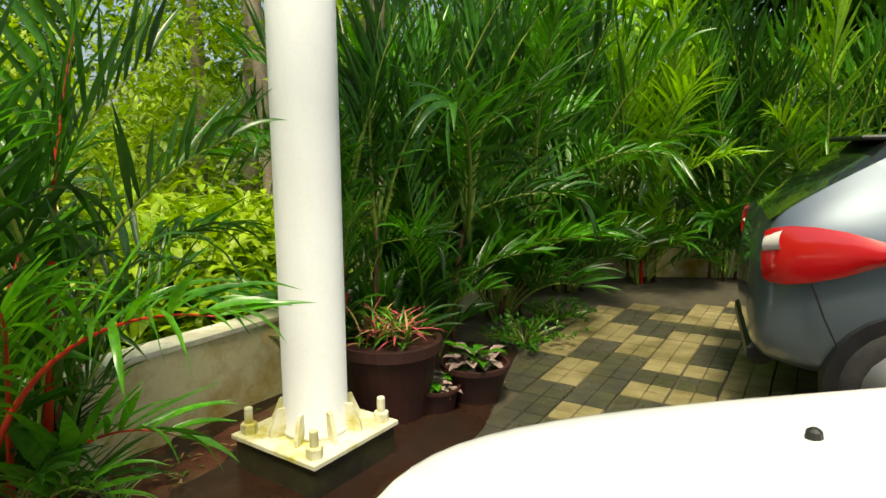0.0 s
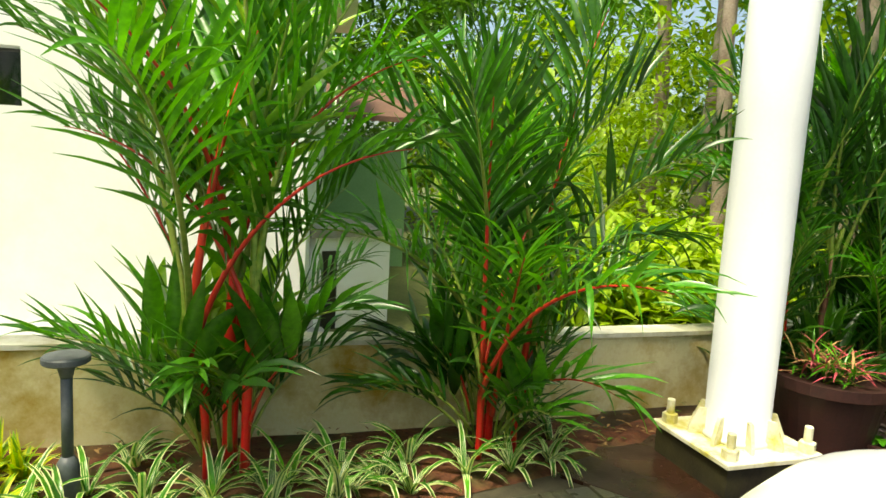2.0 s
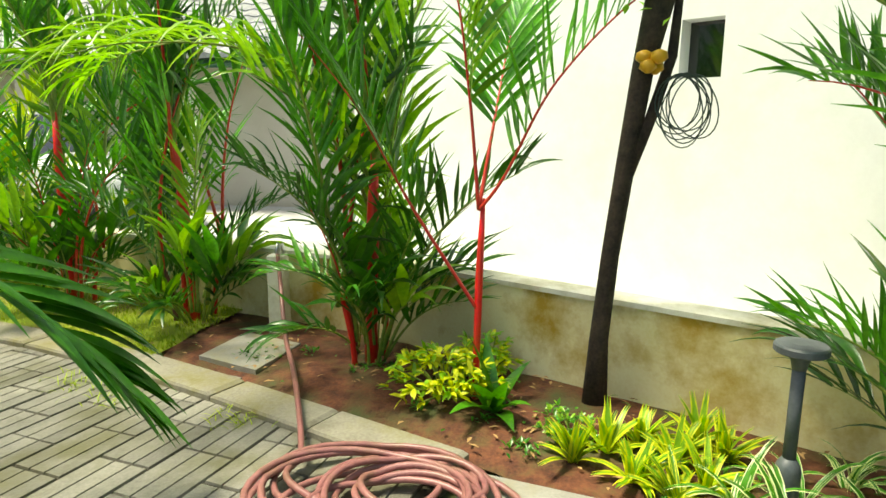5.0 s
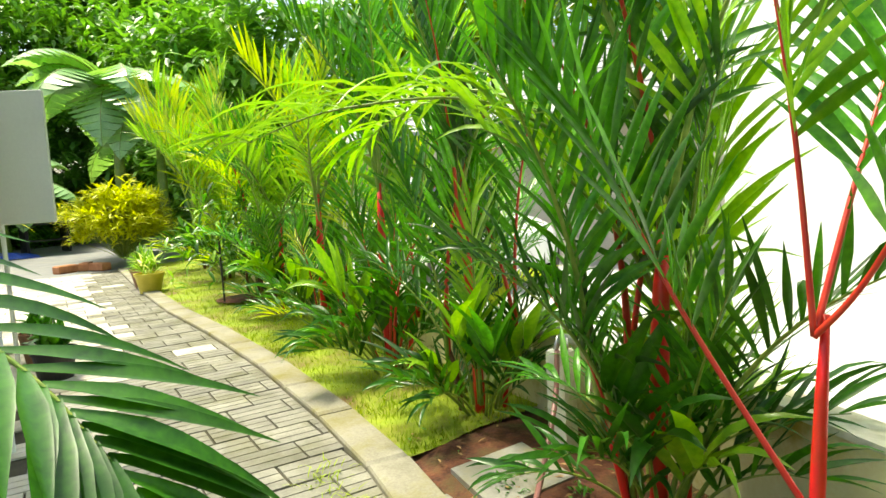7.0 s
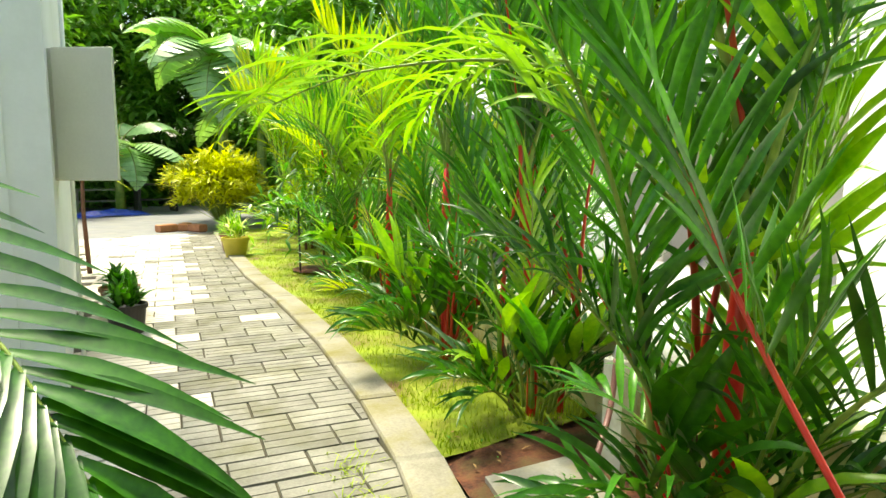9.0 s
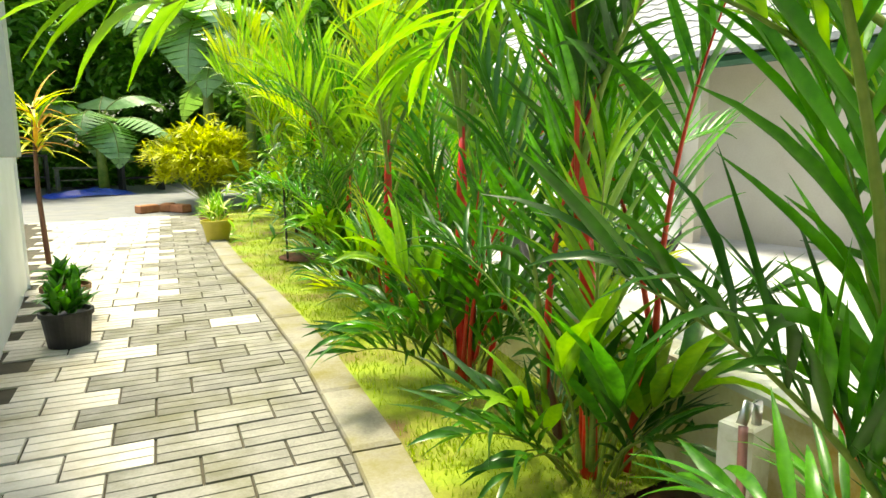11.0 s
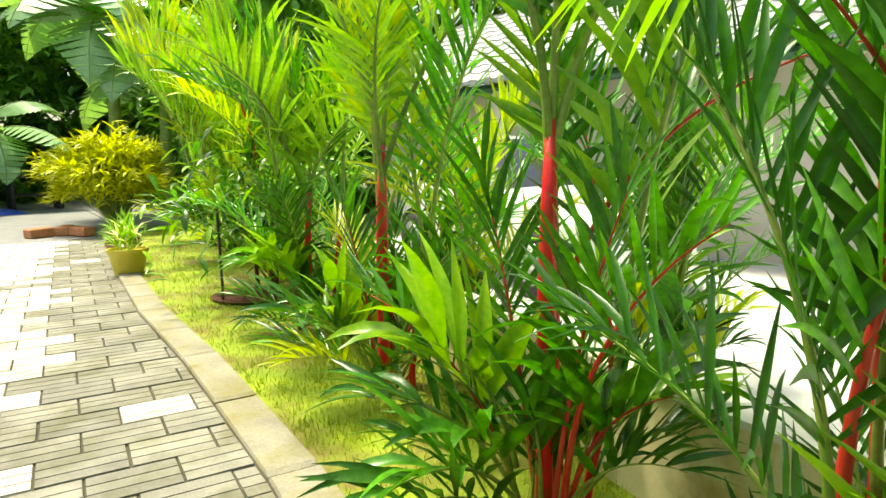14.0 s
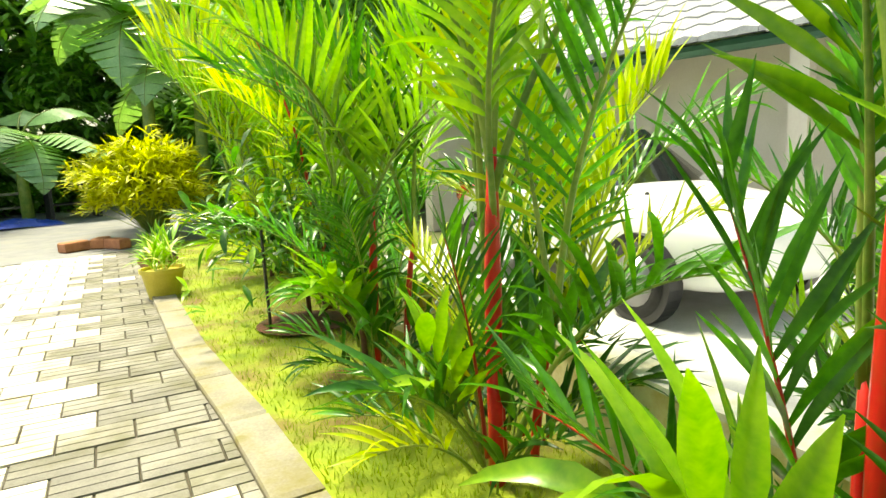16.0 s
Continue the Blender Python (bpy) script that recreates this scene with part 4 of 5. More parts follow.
spots = [(-1.86, -0.02), (-1.72, 0.2), (-1.78, 0.45), (-1.6, 0.62), (-1.5, 0.85), (-1.66, 0.95), (-1.42, 1.12), (-1.55, 1.25), (-1.36, 1.4), (-1.28, 1.6), (-1.2, 1.82), (-1.95, 0.25), (-2.1, 0.1), (-2.02, -0.12), (-2.25, 0.32), (-1.75, 0.75), (-1.5, 1.05), (-1.32, 2.0)]
for i, (x, y) in enumerate(spots):
    tuft("spider_plant", "spider plant with arching cream-edged green leaves", "spider plant", x + 0.04 * rnd.uniform(-1, 1), y, 0.012, 100 + i, 14, 0.31, 0.021, 1.9, [LEAF, LEAF_PALE], (35, 80), True, "spider plants in the bed")
for i, (x, y) in enumerate(((-2.22, -0.42), (-2.35, -0.25), (-2.2, -0.18), (-2.42, -0.05), (-2.5, -0.35), (-2.32, -0.62), (-2.55, -0.12), (-2.1, -0.3), (-2.42, -0.5))):
    tuft("dracaena", "low yellow-striped dracaena rosette", "dracaena", x, y, 0.015, 140 + i, 20, 0.2, 0.03, 0.9, [LEAF_LIGHT, LEAF_GOLD], (25, 80), True, "yellow dracaenas in the bed")


def bush(name, label, x, y, z, rx, rz, n, size, mats, seed, width=0.45):
    """A rounded, uneven crown of many leaves on thin twigs."""
    r = random.Random(seed)
    s, tw = Shape(), Shape()
    for k in range(n):
        az, el = r.uniform(0, math.tau), math.asin(r.uniform(-0.55, 1))
        q = r.uniform(0.45, 1.0) * (1 + 0.18 * math.sin(3 * az + seed) + 0.12 * math.sin(7 * el + az))
        p = Vector((rx * q * math.cos(az) * math.cos(el), rx * q * math.sin(az) * math.cos(el), rz + rz * q * math.sin(el)))
        for j in range(5):
            d = Vector((math.cos(az) + r.uniform(-1, 1), math.sin(az) + r.uniform(-1, 1), r.uniform(-0.4, 1.1)))
            s.blade(p, d, Vector((r.uniform(-0.4, 0.4), r.uniform(-0.4, 0.4), 1)), size * r.uniform(0.7, 1.2), size * width, 0.5, 3, 0.15, r.randrange(len(mats)), 0.45)
        if k % 4 == 0:
            tw.tube([(0, 0, -0.02), p * 0.5 + Vector((0, 0, 0.02)), p], [0.008, 0.005, 0.003], 5)
    base = thing(name, label, "bush", (x, y, z))
    part("foliage", s, mats, base, smooth=True)
    part("twig", tw, [RACHIS_GREEN], base)
    return base


bush("lime_shrub", "small lime-yellow leaved shrub in the bed", -2.82, -1.18, 0.0, 0.24, 0.13, 130, 0.06, [LEAF_GOLD, LEAF_GOLD, LEAF_LIGHT], 5)
bush("lime_shrub", "small lime-green shrub beside the wall", -3.12, -1.0, 0.0, 0.14, 0.12, 60, 0.05, [LEAF_LIGHT, LEAF_GOLD], 6)
bush("ground_cover", "low green ground cover at the driveway's edge", 0.3, 4.35, 0.0, 0.35, 0.09, 160, 0.04, [LEAF, LEAF_DARK], 7)
bush("ground_cover", "low green ground cover at the driveway's edge", 0.55, 5.0, 0.0, 0.3, 0.09, 140, 0.04, [LEAF, LEAF_DARK], 8)
bush("ground_cover", "low green ground cover among the dracaenas", -2.5, -0.62, 0.0, 0.14, 0.06, 60, 0.03, [LEAF, LEAF_LIGHT], 9)
bush("gold_bush", "rounded golden-yellow croton bush in the yard", -5.95, -15.1, 0.15, 1.0, 0.8, 1000, 0.24, [LEAF_GOLD], 10, 0.19)
tuft("cordyline", "young broad-leaved plant at the foot of the stem", "plant", -2.72, -0.95, 0.0, 160, 8, 0.36, 0.085, 0.8, [LEAF], (30, 80))

# fallen leaves and small weeds on the soil
litter = Shape()
for k in range(420):
    i = rnd.randrange(len(soil_line_in) - 1)
    a = Vector(soil_line_in[i]).lerp(Vector(soil_line_in[i + 1]), rnd.random())
    b = Vector(soil_line_out[i]).lerp(Vector(soil_line_out[i + 1]), rnd.random())
    p = a.lerp(b, rnd.uniform(0.05, 0.95))
    q = rnd.uniform(0, math.tau)
    litter.blade((p.x, p.y, 0.032), (math.cos(q), math.sin(q), 0.15), (0, 0, 1), rnd.uniform(0.02, 0.06), rnd.uniform(0.01, 0.02), 0.3, 2, 0.2, rnd.choice((0, 0, 1)))
for k in range(34):
    i = rnd.randrange(3, len(soil_line_in) - 2)
    p = Vector(soil_line_in[i]).lerp(Vector(soil_line_in[i + 1]), rnd.random()).lerp(Vector(soil_line_out[i]).lerp(Vector(soil_line_out[i + 1]), rnd.random()), rnd.uniform(0.08, 0.6))
    for j in range(16):
        q = rnd.uniform(0, math.tau)
        litter.blade((p.x + rnd.gauss(0, 0.03), p.y + rnd.gauss(0, 0.03), 0.025), (math.cos(q), math.sin(q), rnd.uniform(0.3, 1.6)), (0, 0, 1), rnd.uniform(0.025, 0.045), 0.016, 0.5, 2, 0.15, 1)
tagged(part("leaf_litter", litter, [DRYLEAF, LEAF], smooth=True), "dry leaves and tiny weeds on the soil", "leaf litter", kind="stuff")
grass = Shape()
for k in range(16000):
    i = rnd.randrange(len(lawn_in) - 1)
    u = rnd.random()
    a = Vector(lawn_in[i]).lerp(Vector(lawn_in[i + 1]), u)
    b = Vector(lawn_out[i]).lerp(Vector(lawn_out[i + 1]), u)
    p = a.lerp(b, rnd.uniform(0.02, 0.98))
    q = rnd.uniform(0, math.tau)
    h = rnd.uniform(0.02, 0.055)
    dx, dy = 0.004 * math.cos(q), 0.004 * math.sin(q)
    z = 0.02
    grass.add([(p.x - dx, p.y - dy, z), (p.x + dx, p.y + dy, z), (p.x + rnd.uniform(-0.02, 0.02), p.y + rnd.uniform(-0.02, 0.02), z + h)], [(0, 1, 2)])
for cx, cy in ((-2.75, -3.0), (-2.62, -2.72), (-2.5, -2.05)):
    for k in range(60):
        px, py, q = cx + rnd.gauss(0, 0.07), cy + rnd.gauss(0, 0.07), rnd.uniform(0, math.tau)
        grass.blade((px, py, 0), (math.cos(q), math.sin(q), 1.2), (0.1, 0, 1), rnd.uniform(0.04, 0.09), 0.006, 1.2, 3, 0.1)
tagged(part("grass", grass, [GRASS], smooth=True), "short yellow-green grass blades of the lawn", "grass", kind="stuff")

# ---- things in the bed ----
lamp = thing("bollard_lamp", "grey metal bollard lamp with a flat round cap", "garden lamp", (-2.1, 0.04, 0))
part("base", Shape().lathe([(0.04, -0.03), (0.04, 0.17), (0.036, 0.185), (0.022, 0.21)], sides=20), [LAMP_GREY], lamp, smooth=True)
part("pole", Shape().lathe([(0.02, 0.19), (0.02, 0.52)], sides=16), [LAMP_GREY], lamp, smooth=True)
part("neck", Shape().lathe([(0.021, 0.51), (0.028, 0.54), (0.045, 0.567)], sides=20), [LAMP_GREY], lamp, smooth=True)
part("cap", Shape().lathe([(0.074, 0.565), (0.08, 0.57), (0.08, 0.588), (0.074, 0.594), (0.035, 0.598)], sides=32), [LAMP_GREY], lamp, "flat grey disc cap", smooth=False)

tree = thing("tree", "slim dark-barked tree trunk beside the wall", "tree", (-2.93, -0.5, 0))
tp = [(0, 0, -0.05), (-0.01, 0.02, 0.3), (0.02, 0.04, 0.7), (0.05, 0.09, 1.15), (0.07, 0.13, 1.5), (0.12, 0.2, 1.95), (0.16, 0.3, 2.6), (0.14, 0.45, 3.4)]
part("trunk", Shape().tube([(x + 0.012 * math.sin(9 * z), y + 0.01 * math.cos(7 * z), z) for x, y, z in tp], [0.062, 0.044, 0.04, 0.042, 0.046, 0.07, 0.05, 0.03], 12), [BARK], tree, smooth=True)
part("limb", Shape().tube([(0.04, 0.08, 1.02), (0.07, 0.17, 1.3), (0.06, 0.24, 1.55), (0.1, 0.25, 1.85)], [0.028, 0.024, 0.022, 0.015], 8), [BARK], tree, smooth=True)
part("limb", Shape().tube([(0.12, 0.2, 1.9), (0.3, 0.1, 2.3), (0.6, -0.1, 2.9)], [0.04, 0.03, 0.012], 8), [BARK], tree, smooth=True)
part("limb", Shape().tube([(0.14, 0.25, 2.2), (-0.1, 0.6, 2.6), (-0.2, 1.0, 3.1)], [0.035, 0.025, 0.012], 8), [BARK], tree, smooth=True)
crown = Shape()
for k in range(900):
    c = rnd.choice(((0.6, -0.1, 3.0), (-0.2, 1.0, 3.2), (0.14, 0.45, 3.5), (0.3, 0.2, 2.7)))
    p = Vector(c) + Vector((rnd.gauss(0, 0.3), rnd.gauss(0, 0.3), rnd.gauss(0, 0.25)))
    crown.blade(p, (rnd.uniform(-1, 1), rnd.uniform(-1, 1), rnd.uniform(-0.7, 0.5)), (0, 0, 1), 0.11, 0.05, 0.4, 3, 0.15)
for k in range(40):
    p = Vector((0.12 + rnd.gauss(0, 0.09), 0.2 + rnd.gauss(0, 0.1), 1.85 + rnd.gauss(0, 0.1)))
    crown.blade(p, (rnd.uniform(-1, 1), rnd.uniform(-1, 1), rnd.uniform(-0.7, 0.5)), (0, 0, 1), 0.05, 0.03, 0.4, 2, 0.15)
part("crown", crown, [LEAF_LIGHT], tree, smooth=True)
wires = thing("wire_coil", "loose coil of dark green wire hung on the tree", "wire coil", (-2.82, -0.2, 1.47))
for k in range(9):
    pts = []
    w, h = 0.06 + 0.045 * rnd.random(), 0.1 + 0.05 * rnd.random()
    o, tl = rnd.uniform(-0.035, 0.035), rnd.uniform(-0.9, 0.9)
    for i in range(25):
        q = math.tau * i / 24
        pts.append((0.03 * math.sin(q + k) + 0.01 * k - 0.04, o + w * math.sin(q) + tl * 0.04 * math.cos(q), -h + h * math.cos(q)))
    part("wire", Shape().tube(pts, 0.0028, 5, cap=False), [WIRE], wires, smooth=True)
bract = thing("orange_bract", "yellow-orange fungus bract on the trunk", "bract", (-2.8, -0.36, 1.52))
for k in range(5):
    part("lobe", Shape().lathe([(0.01, -0.03), (0.035, -0.01), (0.03, 0.015), (0.01, 0.025)], (0.02 * k - 0.04, 0.03 * math.sin(k * 2), 0.02 * math.cos(k * 3)), 10), [FRUIT], bract, smooth=True)

# garden hose
hose = thing("garden_hose", "pink-brown garden hose lying in loose coils", "hose", (-1.93, -1.24, 0.012))
hp = []
turns = 12
for i in range(turns * 30 + 1):
    q = math.tau * i / 30
    t = i / 30
    rr = 0.27 + 0.09 * math.sin(t * 1.7) + 0.035 * math.sin(t * 5.1)
    hp.append((0.07 * math.sin(t * 2.3) + rr * 0.8 * math.cos(q), 0.1 * math.cos(t * 1.9) + rr * 1.08 * math.sin(q), 0.016 + 0.0045 * t + 0.02 * abs(math.sin(q * 1.5 + t))))
part("coil", Shape().tube(hp, 0.0125, 8), [HOSE], hose, smooth=True)
lead = [hp[0], (0.0, -0.34, 0.06), (-0.2, -0.38, 0.06), (-0.5, -0.5, 0.07), (-0.9, -0.68, 0.09), (-1.25, -0.86, 0.14), (-1.55, -1.0, 0.32), (-1.66, -1.06, 0.52)]
sm = []
for i in range(len(lead) - 1):
    p0, p1, p2, p3 = (Vector(lead[max(0, min(len(lead) - 1, i + k))]) for k in (-1, 0, 1, 2))
    for j in range(8):
        u = j / 8
        sm.append(0.5 * ((2 * p1) + (p2 - p0) * u + (2 * p0 - 5 * p1 + 4 * p2 - p3) * u * u + (3 * p1 - p0 - 3 * p2 + p3) * u ** 3))
part("lead", Shape().tube(sm, 0.0125, 8), [HOSE], hose, smooth=True)
stand = thing("standpipe", "short white standpipe with a brass tap", "standpipe", (-3.66, -2.33, 0))
part("post", Shape().box(-0.05, -0.05, -0.05, 0.05, 0.05, 0.5, bevel=0.008), [WALL_TOP], stand)
part("tap", Shape().tube([(0, 0.03, 0.5), (0, 0.03, 0.56), (0.05, 0.03, 0.57), (0.08, 0.03, 0.52)], 0.014, 8), [RIM], stand, smooth=True)
setting("pit_cover", Shape().prism([(-3.12, -2.57), (-3.55, -2.5), (-3.4, -2.1), (-2.97, -2.18)], -0.02, 0.035), [SLAB], "pale square concrete pit cover", "pit cover")


def pot(label, x, y, r0, r1, h, mat, plant, seed, group=""):
    base = thing("potted_plant", label, "potted plant", (x, y, 0), 0, group)
    part("pot", Shape().lathe([(r0, 0), (r1 * 0.97, h * 0.86), (r1 * 1.06, h * 0.87), (r1 * 1.06, h), (r1 * 0.95, h), (r1 * 0.92, h - 0.03)], sides=28), [mat], base, smooth=False)
    r = random.Random(seed)
    s = Shape()
    mats, n, ln, w, lo, hi = plant
    for k in range(n):
        az, el = r.uniform(0, math.tau), radians(r.uniform(lo, hi))
        d = Vector((math.cos(az) * math.cos(el), math.sin(az) * math.cos(el), math.sin(el)))
        o = Vector((r.uniform(-0.5, 0.5) * r1, r.uniform(-0.5, 0.5) * r1, h - 0.03 + r.uniform(0, ln * 0.5)))
        s.blade(o, d, Vector((0, 0, 1)) - d * d.z, ln * r.uniform(0.6, 1.1), w, 0.9, 4, 0.2, r.randrange(len(mats)), 0.4)
    part("foliage", s, mats, base, smooth=True)
    part("soil", Shape().lathe([(r1 * 0.9, h - 0.05), (r1 * 0.9, h - 0.035)], sides=16), [SOIL], base)
    return base


pot("olive-yellow pot with a cream-striped plant on the kerb", -4.62, -10.1, 0.14, 0.2, 0.3, POT_YELLOW, ([LEAF_LIGHT, LEAF_PALE], 70, 0.32, 0.035, 20, 85), 1, "pots by the kerb")
pot("brown clay pot with a leafy plant by the kerb", -4.78, -10.75, 0.13, 0.19, 0.3, POT_BROWN, ([LEAF, LEAF_LIGHT], 70, 0.3, 0.04, 20, 85), 2, "pots by the kerb")
pot("black pot with a leafy plant by the kerb", -4.95, -11.3, 0.13, 0.19, 0.28, POT_BLACK, ([LEAF, LEAF_LIGHT], 60, 0.3, 0.04, 20, 85), 3, "pots by the kerb")
pot("black nursery pot with a dark leafy plant by the house", -2.42, -6.1, 0.12, 0.15, 0.24, POT_BLACK, ([LEAF_DARK, LEAF], 60, 0.2, 0.06, 20, 85), 4, "pots by the house")
pot("brown clay pot with a dark leafy plant by the house", -2.5, -6.85, 0.12, 0.16, 0.26, POT_BROWN, ([LEAF_DARK, LEAF], 60, 0.2, 0.06, 20, 85), 5, "pots by the house")
pot("large dark terracotta pot with trailing red-stemmed plants", -0.42, 3.05, 0.2, 0.27, 0.42, TERRACOTTA, ([FLOWER, LEAF, DRYLEAF], 150, 0.2, 0.014, 0, 70), 6, "pots by the pillar")
pot("small terracotta pot with mauve coleus leaves", 0.02, 3.3, 0.14, 0.19, 0.22, TERRACOTTA, ([COLEUS, COLEUS, LEAF], 70, 0.14, 0.07, -10, 60), 7, "pots by the pillar")
pot("small terracotta pot with mauve coleus leaves", -0.18, 3.12, 0.1, 0.13, 0.14, TERRACOTTA, ([COLEUS, COLEUS, LEAF], 60, 0.12, 0.06, -30, 50), 8, "pots by the pillar")

# staked sapling in a soil ring
ring = Shape()
for k in range(24):
    q0, q1 = math.tau * k / 24, math.tau * (k + 1) / 24
    ring.add([(-5.0 + 0.36 * math.cos(q0), -8.0 + 0.36 * math.sin(q0), 0.05), (-5.0 + 0.36 * math.cos(q1), -8.0 + 0.36 * math.sin(q1), 0.05), (-5.0, -8.0, 0.095)], [(0, 1, 2)])
setting("soil_ring", ring, [SOIL], "round patch of red soil in the lawn", "soil", smooth=True)
sap = thing("sapling", "leafy green sapling tied to a thin dark stake", "sapling", (-4.9, -8.0, 0.03))
part("stem", Shape().tube([(-0.15, 0, -0.03), (-0.13, 0.02, 0.5), (-0.15, 0, 0.9)], [0.02, 0.016, 0.01], 8), [BROWN_CANE], sap, smooth=True)
part("stake", Shape().tube([(0.2, 0.05, -0.03), (0.21, 0.05, 0.8)], 0.012, 6), [BLACK], sap)
cr = Shape()
for k in range(420):
    p = Vector((-0.05 + rnd.gauss(0, 0.3), rnd.gauss(0, 0.3), 0.85 + rnd.gauss(0, 0.26)))
    cr.blade(p, (rnd.uniform(-1, 1), rnd.uniform(-1, 1), rnd.uniform(-0.9, 0.4)), (0, 0, 1), 0.18, 0.05, 0.6, 3, 0.2, rnd.choice((0, 0, 1)))
part("crown", cr, [LEAF, LEAF_LIGHT], sap, smooth=True)

# ---- on the house wall ----
cab = thing("meter_cabinet", "beige electric cabinet with its door standing open", "electric cabinet", (-1.91, -4.87, 0))
part("body", Shape().box(-0.06, -0.44, 1.22, 0.02, -0.02, 1.95, bevel=0.006, m=pose(0, 0, 0, 0, 0, -7.3)), [BOXPAINT], cab)
door = part("door", Shape().box(0.0, -0.012, 1.22, 0.34, 0.012, 1.95, bevel=0.005, m=pose(-0.01, 0, 0, 0, 0, 141)), [BOXPAINT], cab)
for k, c in enumerate((LIGHT_RED, POT_YELLOW, TARP)):
    part("indicator", Shape().box(-0.105, -0.3, 1.7 - 0.14 * k, -0.091, -0.25, 1.74 - 0.14 * k), [c], cab)
part("handle", Shape().tube([(-0.08, -0.35, 1.86), (-0.2, -0.35, 1.88), (-0.22, -0.35, 1.78)], 0.02, 8), [BLACK], cab, smooth=True)
for dx in (0.0, 0.06):
    pipe = thing("conduit", "thin white conduit down the house wall", "conduit", (-1.97 - dx * 0.13, -5.0 - dx, 0))
    part("pipe", Shape().tube([(-0.02, 0, 0.0), (-0.02, 0, 3.3)], 0.012, 8), [WHITE], pipe, smooth=True)

croton = thing("croton", "tall croton with yellow and orange strap leaves", "croton", (-2.62, -9.6, 0))
part("stem", Shape().tube([(0, 0, -0.05), (0.03, 0, 0.8), (0, 0, 1.7)], [0.03, 0.025, 0.015], 8), [BROWN_CANE], croton, smooth=True)
cl = Shape()
for k in range(60):
    q, el = rnd.uniform(0, math.tau), radians(rnd.uniform(-5, 70))
    d = Vector((math.cos(q) * math.cos(el), math.sin(q) * math.cos(el), math.sin(el)))
    cl.blade((0, 0, rnd.uniform(1.2, 1.7)), d, Vector((0, 0, 1)) - d * d.z, rnd.uniform(0.35, 0.6), 0.045, 0.9, 5, 0.2, rnd.choice((0, 0, 1, 2)))
part("foliage", cl, [LEAF_GOLD, LEAF_LIGHT, FRUIT], croton, smooth=True)

# ---- back yard ----
for i, (x, y, a) in enumerate(((-4.75, -14.9, 20), (-5.15, -15.0, 60), (-5.3, -14.6, 110))):
    b = tagged(part("brick_block", Shape().box(-0.2, -0.1, 0, 0.2, 0.1, 0.16, bevel=0.02), [BRICK], m=pose(x, y, 0.004, 0, 0, a)), "broken orange laterite block on the ground", "block", "blocks by the path")
tp = Shape()
for i in range(14):
    for j in range(8):
        q = []
        for a, b in ((i, j), (i + 1, j), (i + 1, j + 1), (i, j + 1)):
            u, v = a / 14 - 0.5, b / 8 - 0.5
            h = max(0, 0.25 - u * u * 0.8 - v * v * 0.8) * (0.7 + 0.6 * noise.noise((u * 6, v * 6, 1)))
            q.append((u * 2.2, v * 1.2, 0.01 + h))
        tp.add(q, [(0, 1, 2, 3)])
tagged(part("tarpaulin", tp, [TARP], smooth=True, m=pose(-4.55, -21.0, 0, 0, 0, 10)), "crumpled blue tarpaulin on the yard floor", "tarpaulin")
for i, (x, y, w, d, h, mt, lb) in enumerate(((-6.2, -22.5, 1.2, 0.8, 0.9, BLACK, "dark bench in the shade of the yard"), (-3.4, -23.0, 0.9, 0.6, 1.1, BLACK, "dark rack in the shade of the yard"), (-4.8, -24.2, 1.4, 0.6, 0.7, SLAB, "pale stacked blocks at the yard's end"))):
    t = thing("yard_bench", lb, "bench", (x, y, 0.004))
    part("top", Shape().box(-w / 2, -d / 2, h - 0.06, w / 2, d / 2, h, bevel=0.01), [mt], t)
    for sx in (-1, 1):
        part("leg", Shape().box(sx * w * 0.45 - 0.04, -d / 2 + 0.02, 0, sx * w * 0.45 + 0.04, d / 2 - 0.02, h - 0.06), [mt], t)
    part("shelf", Shape().box(-w / 2 + 0.1, -d / 2 + 0.04, h * 0.4, w / 2 - 0.1, d / 2 - 0.04, h * 0.4 + 0.04), [mt], t)


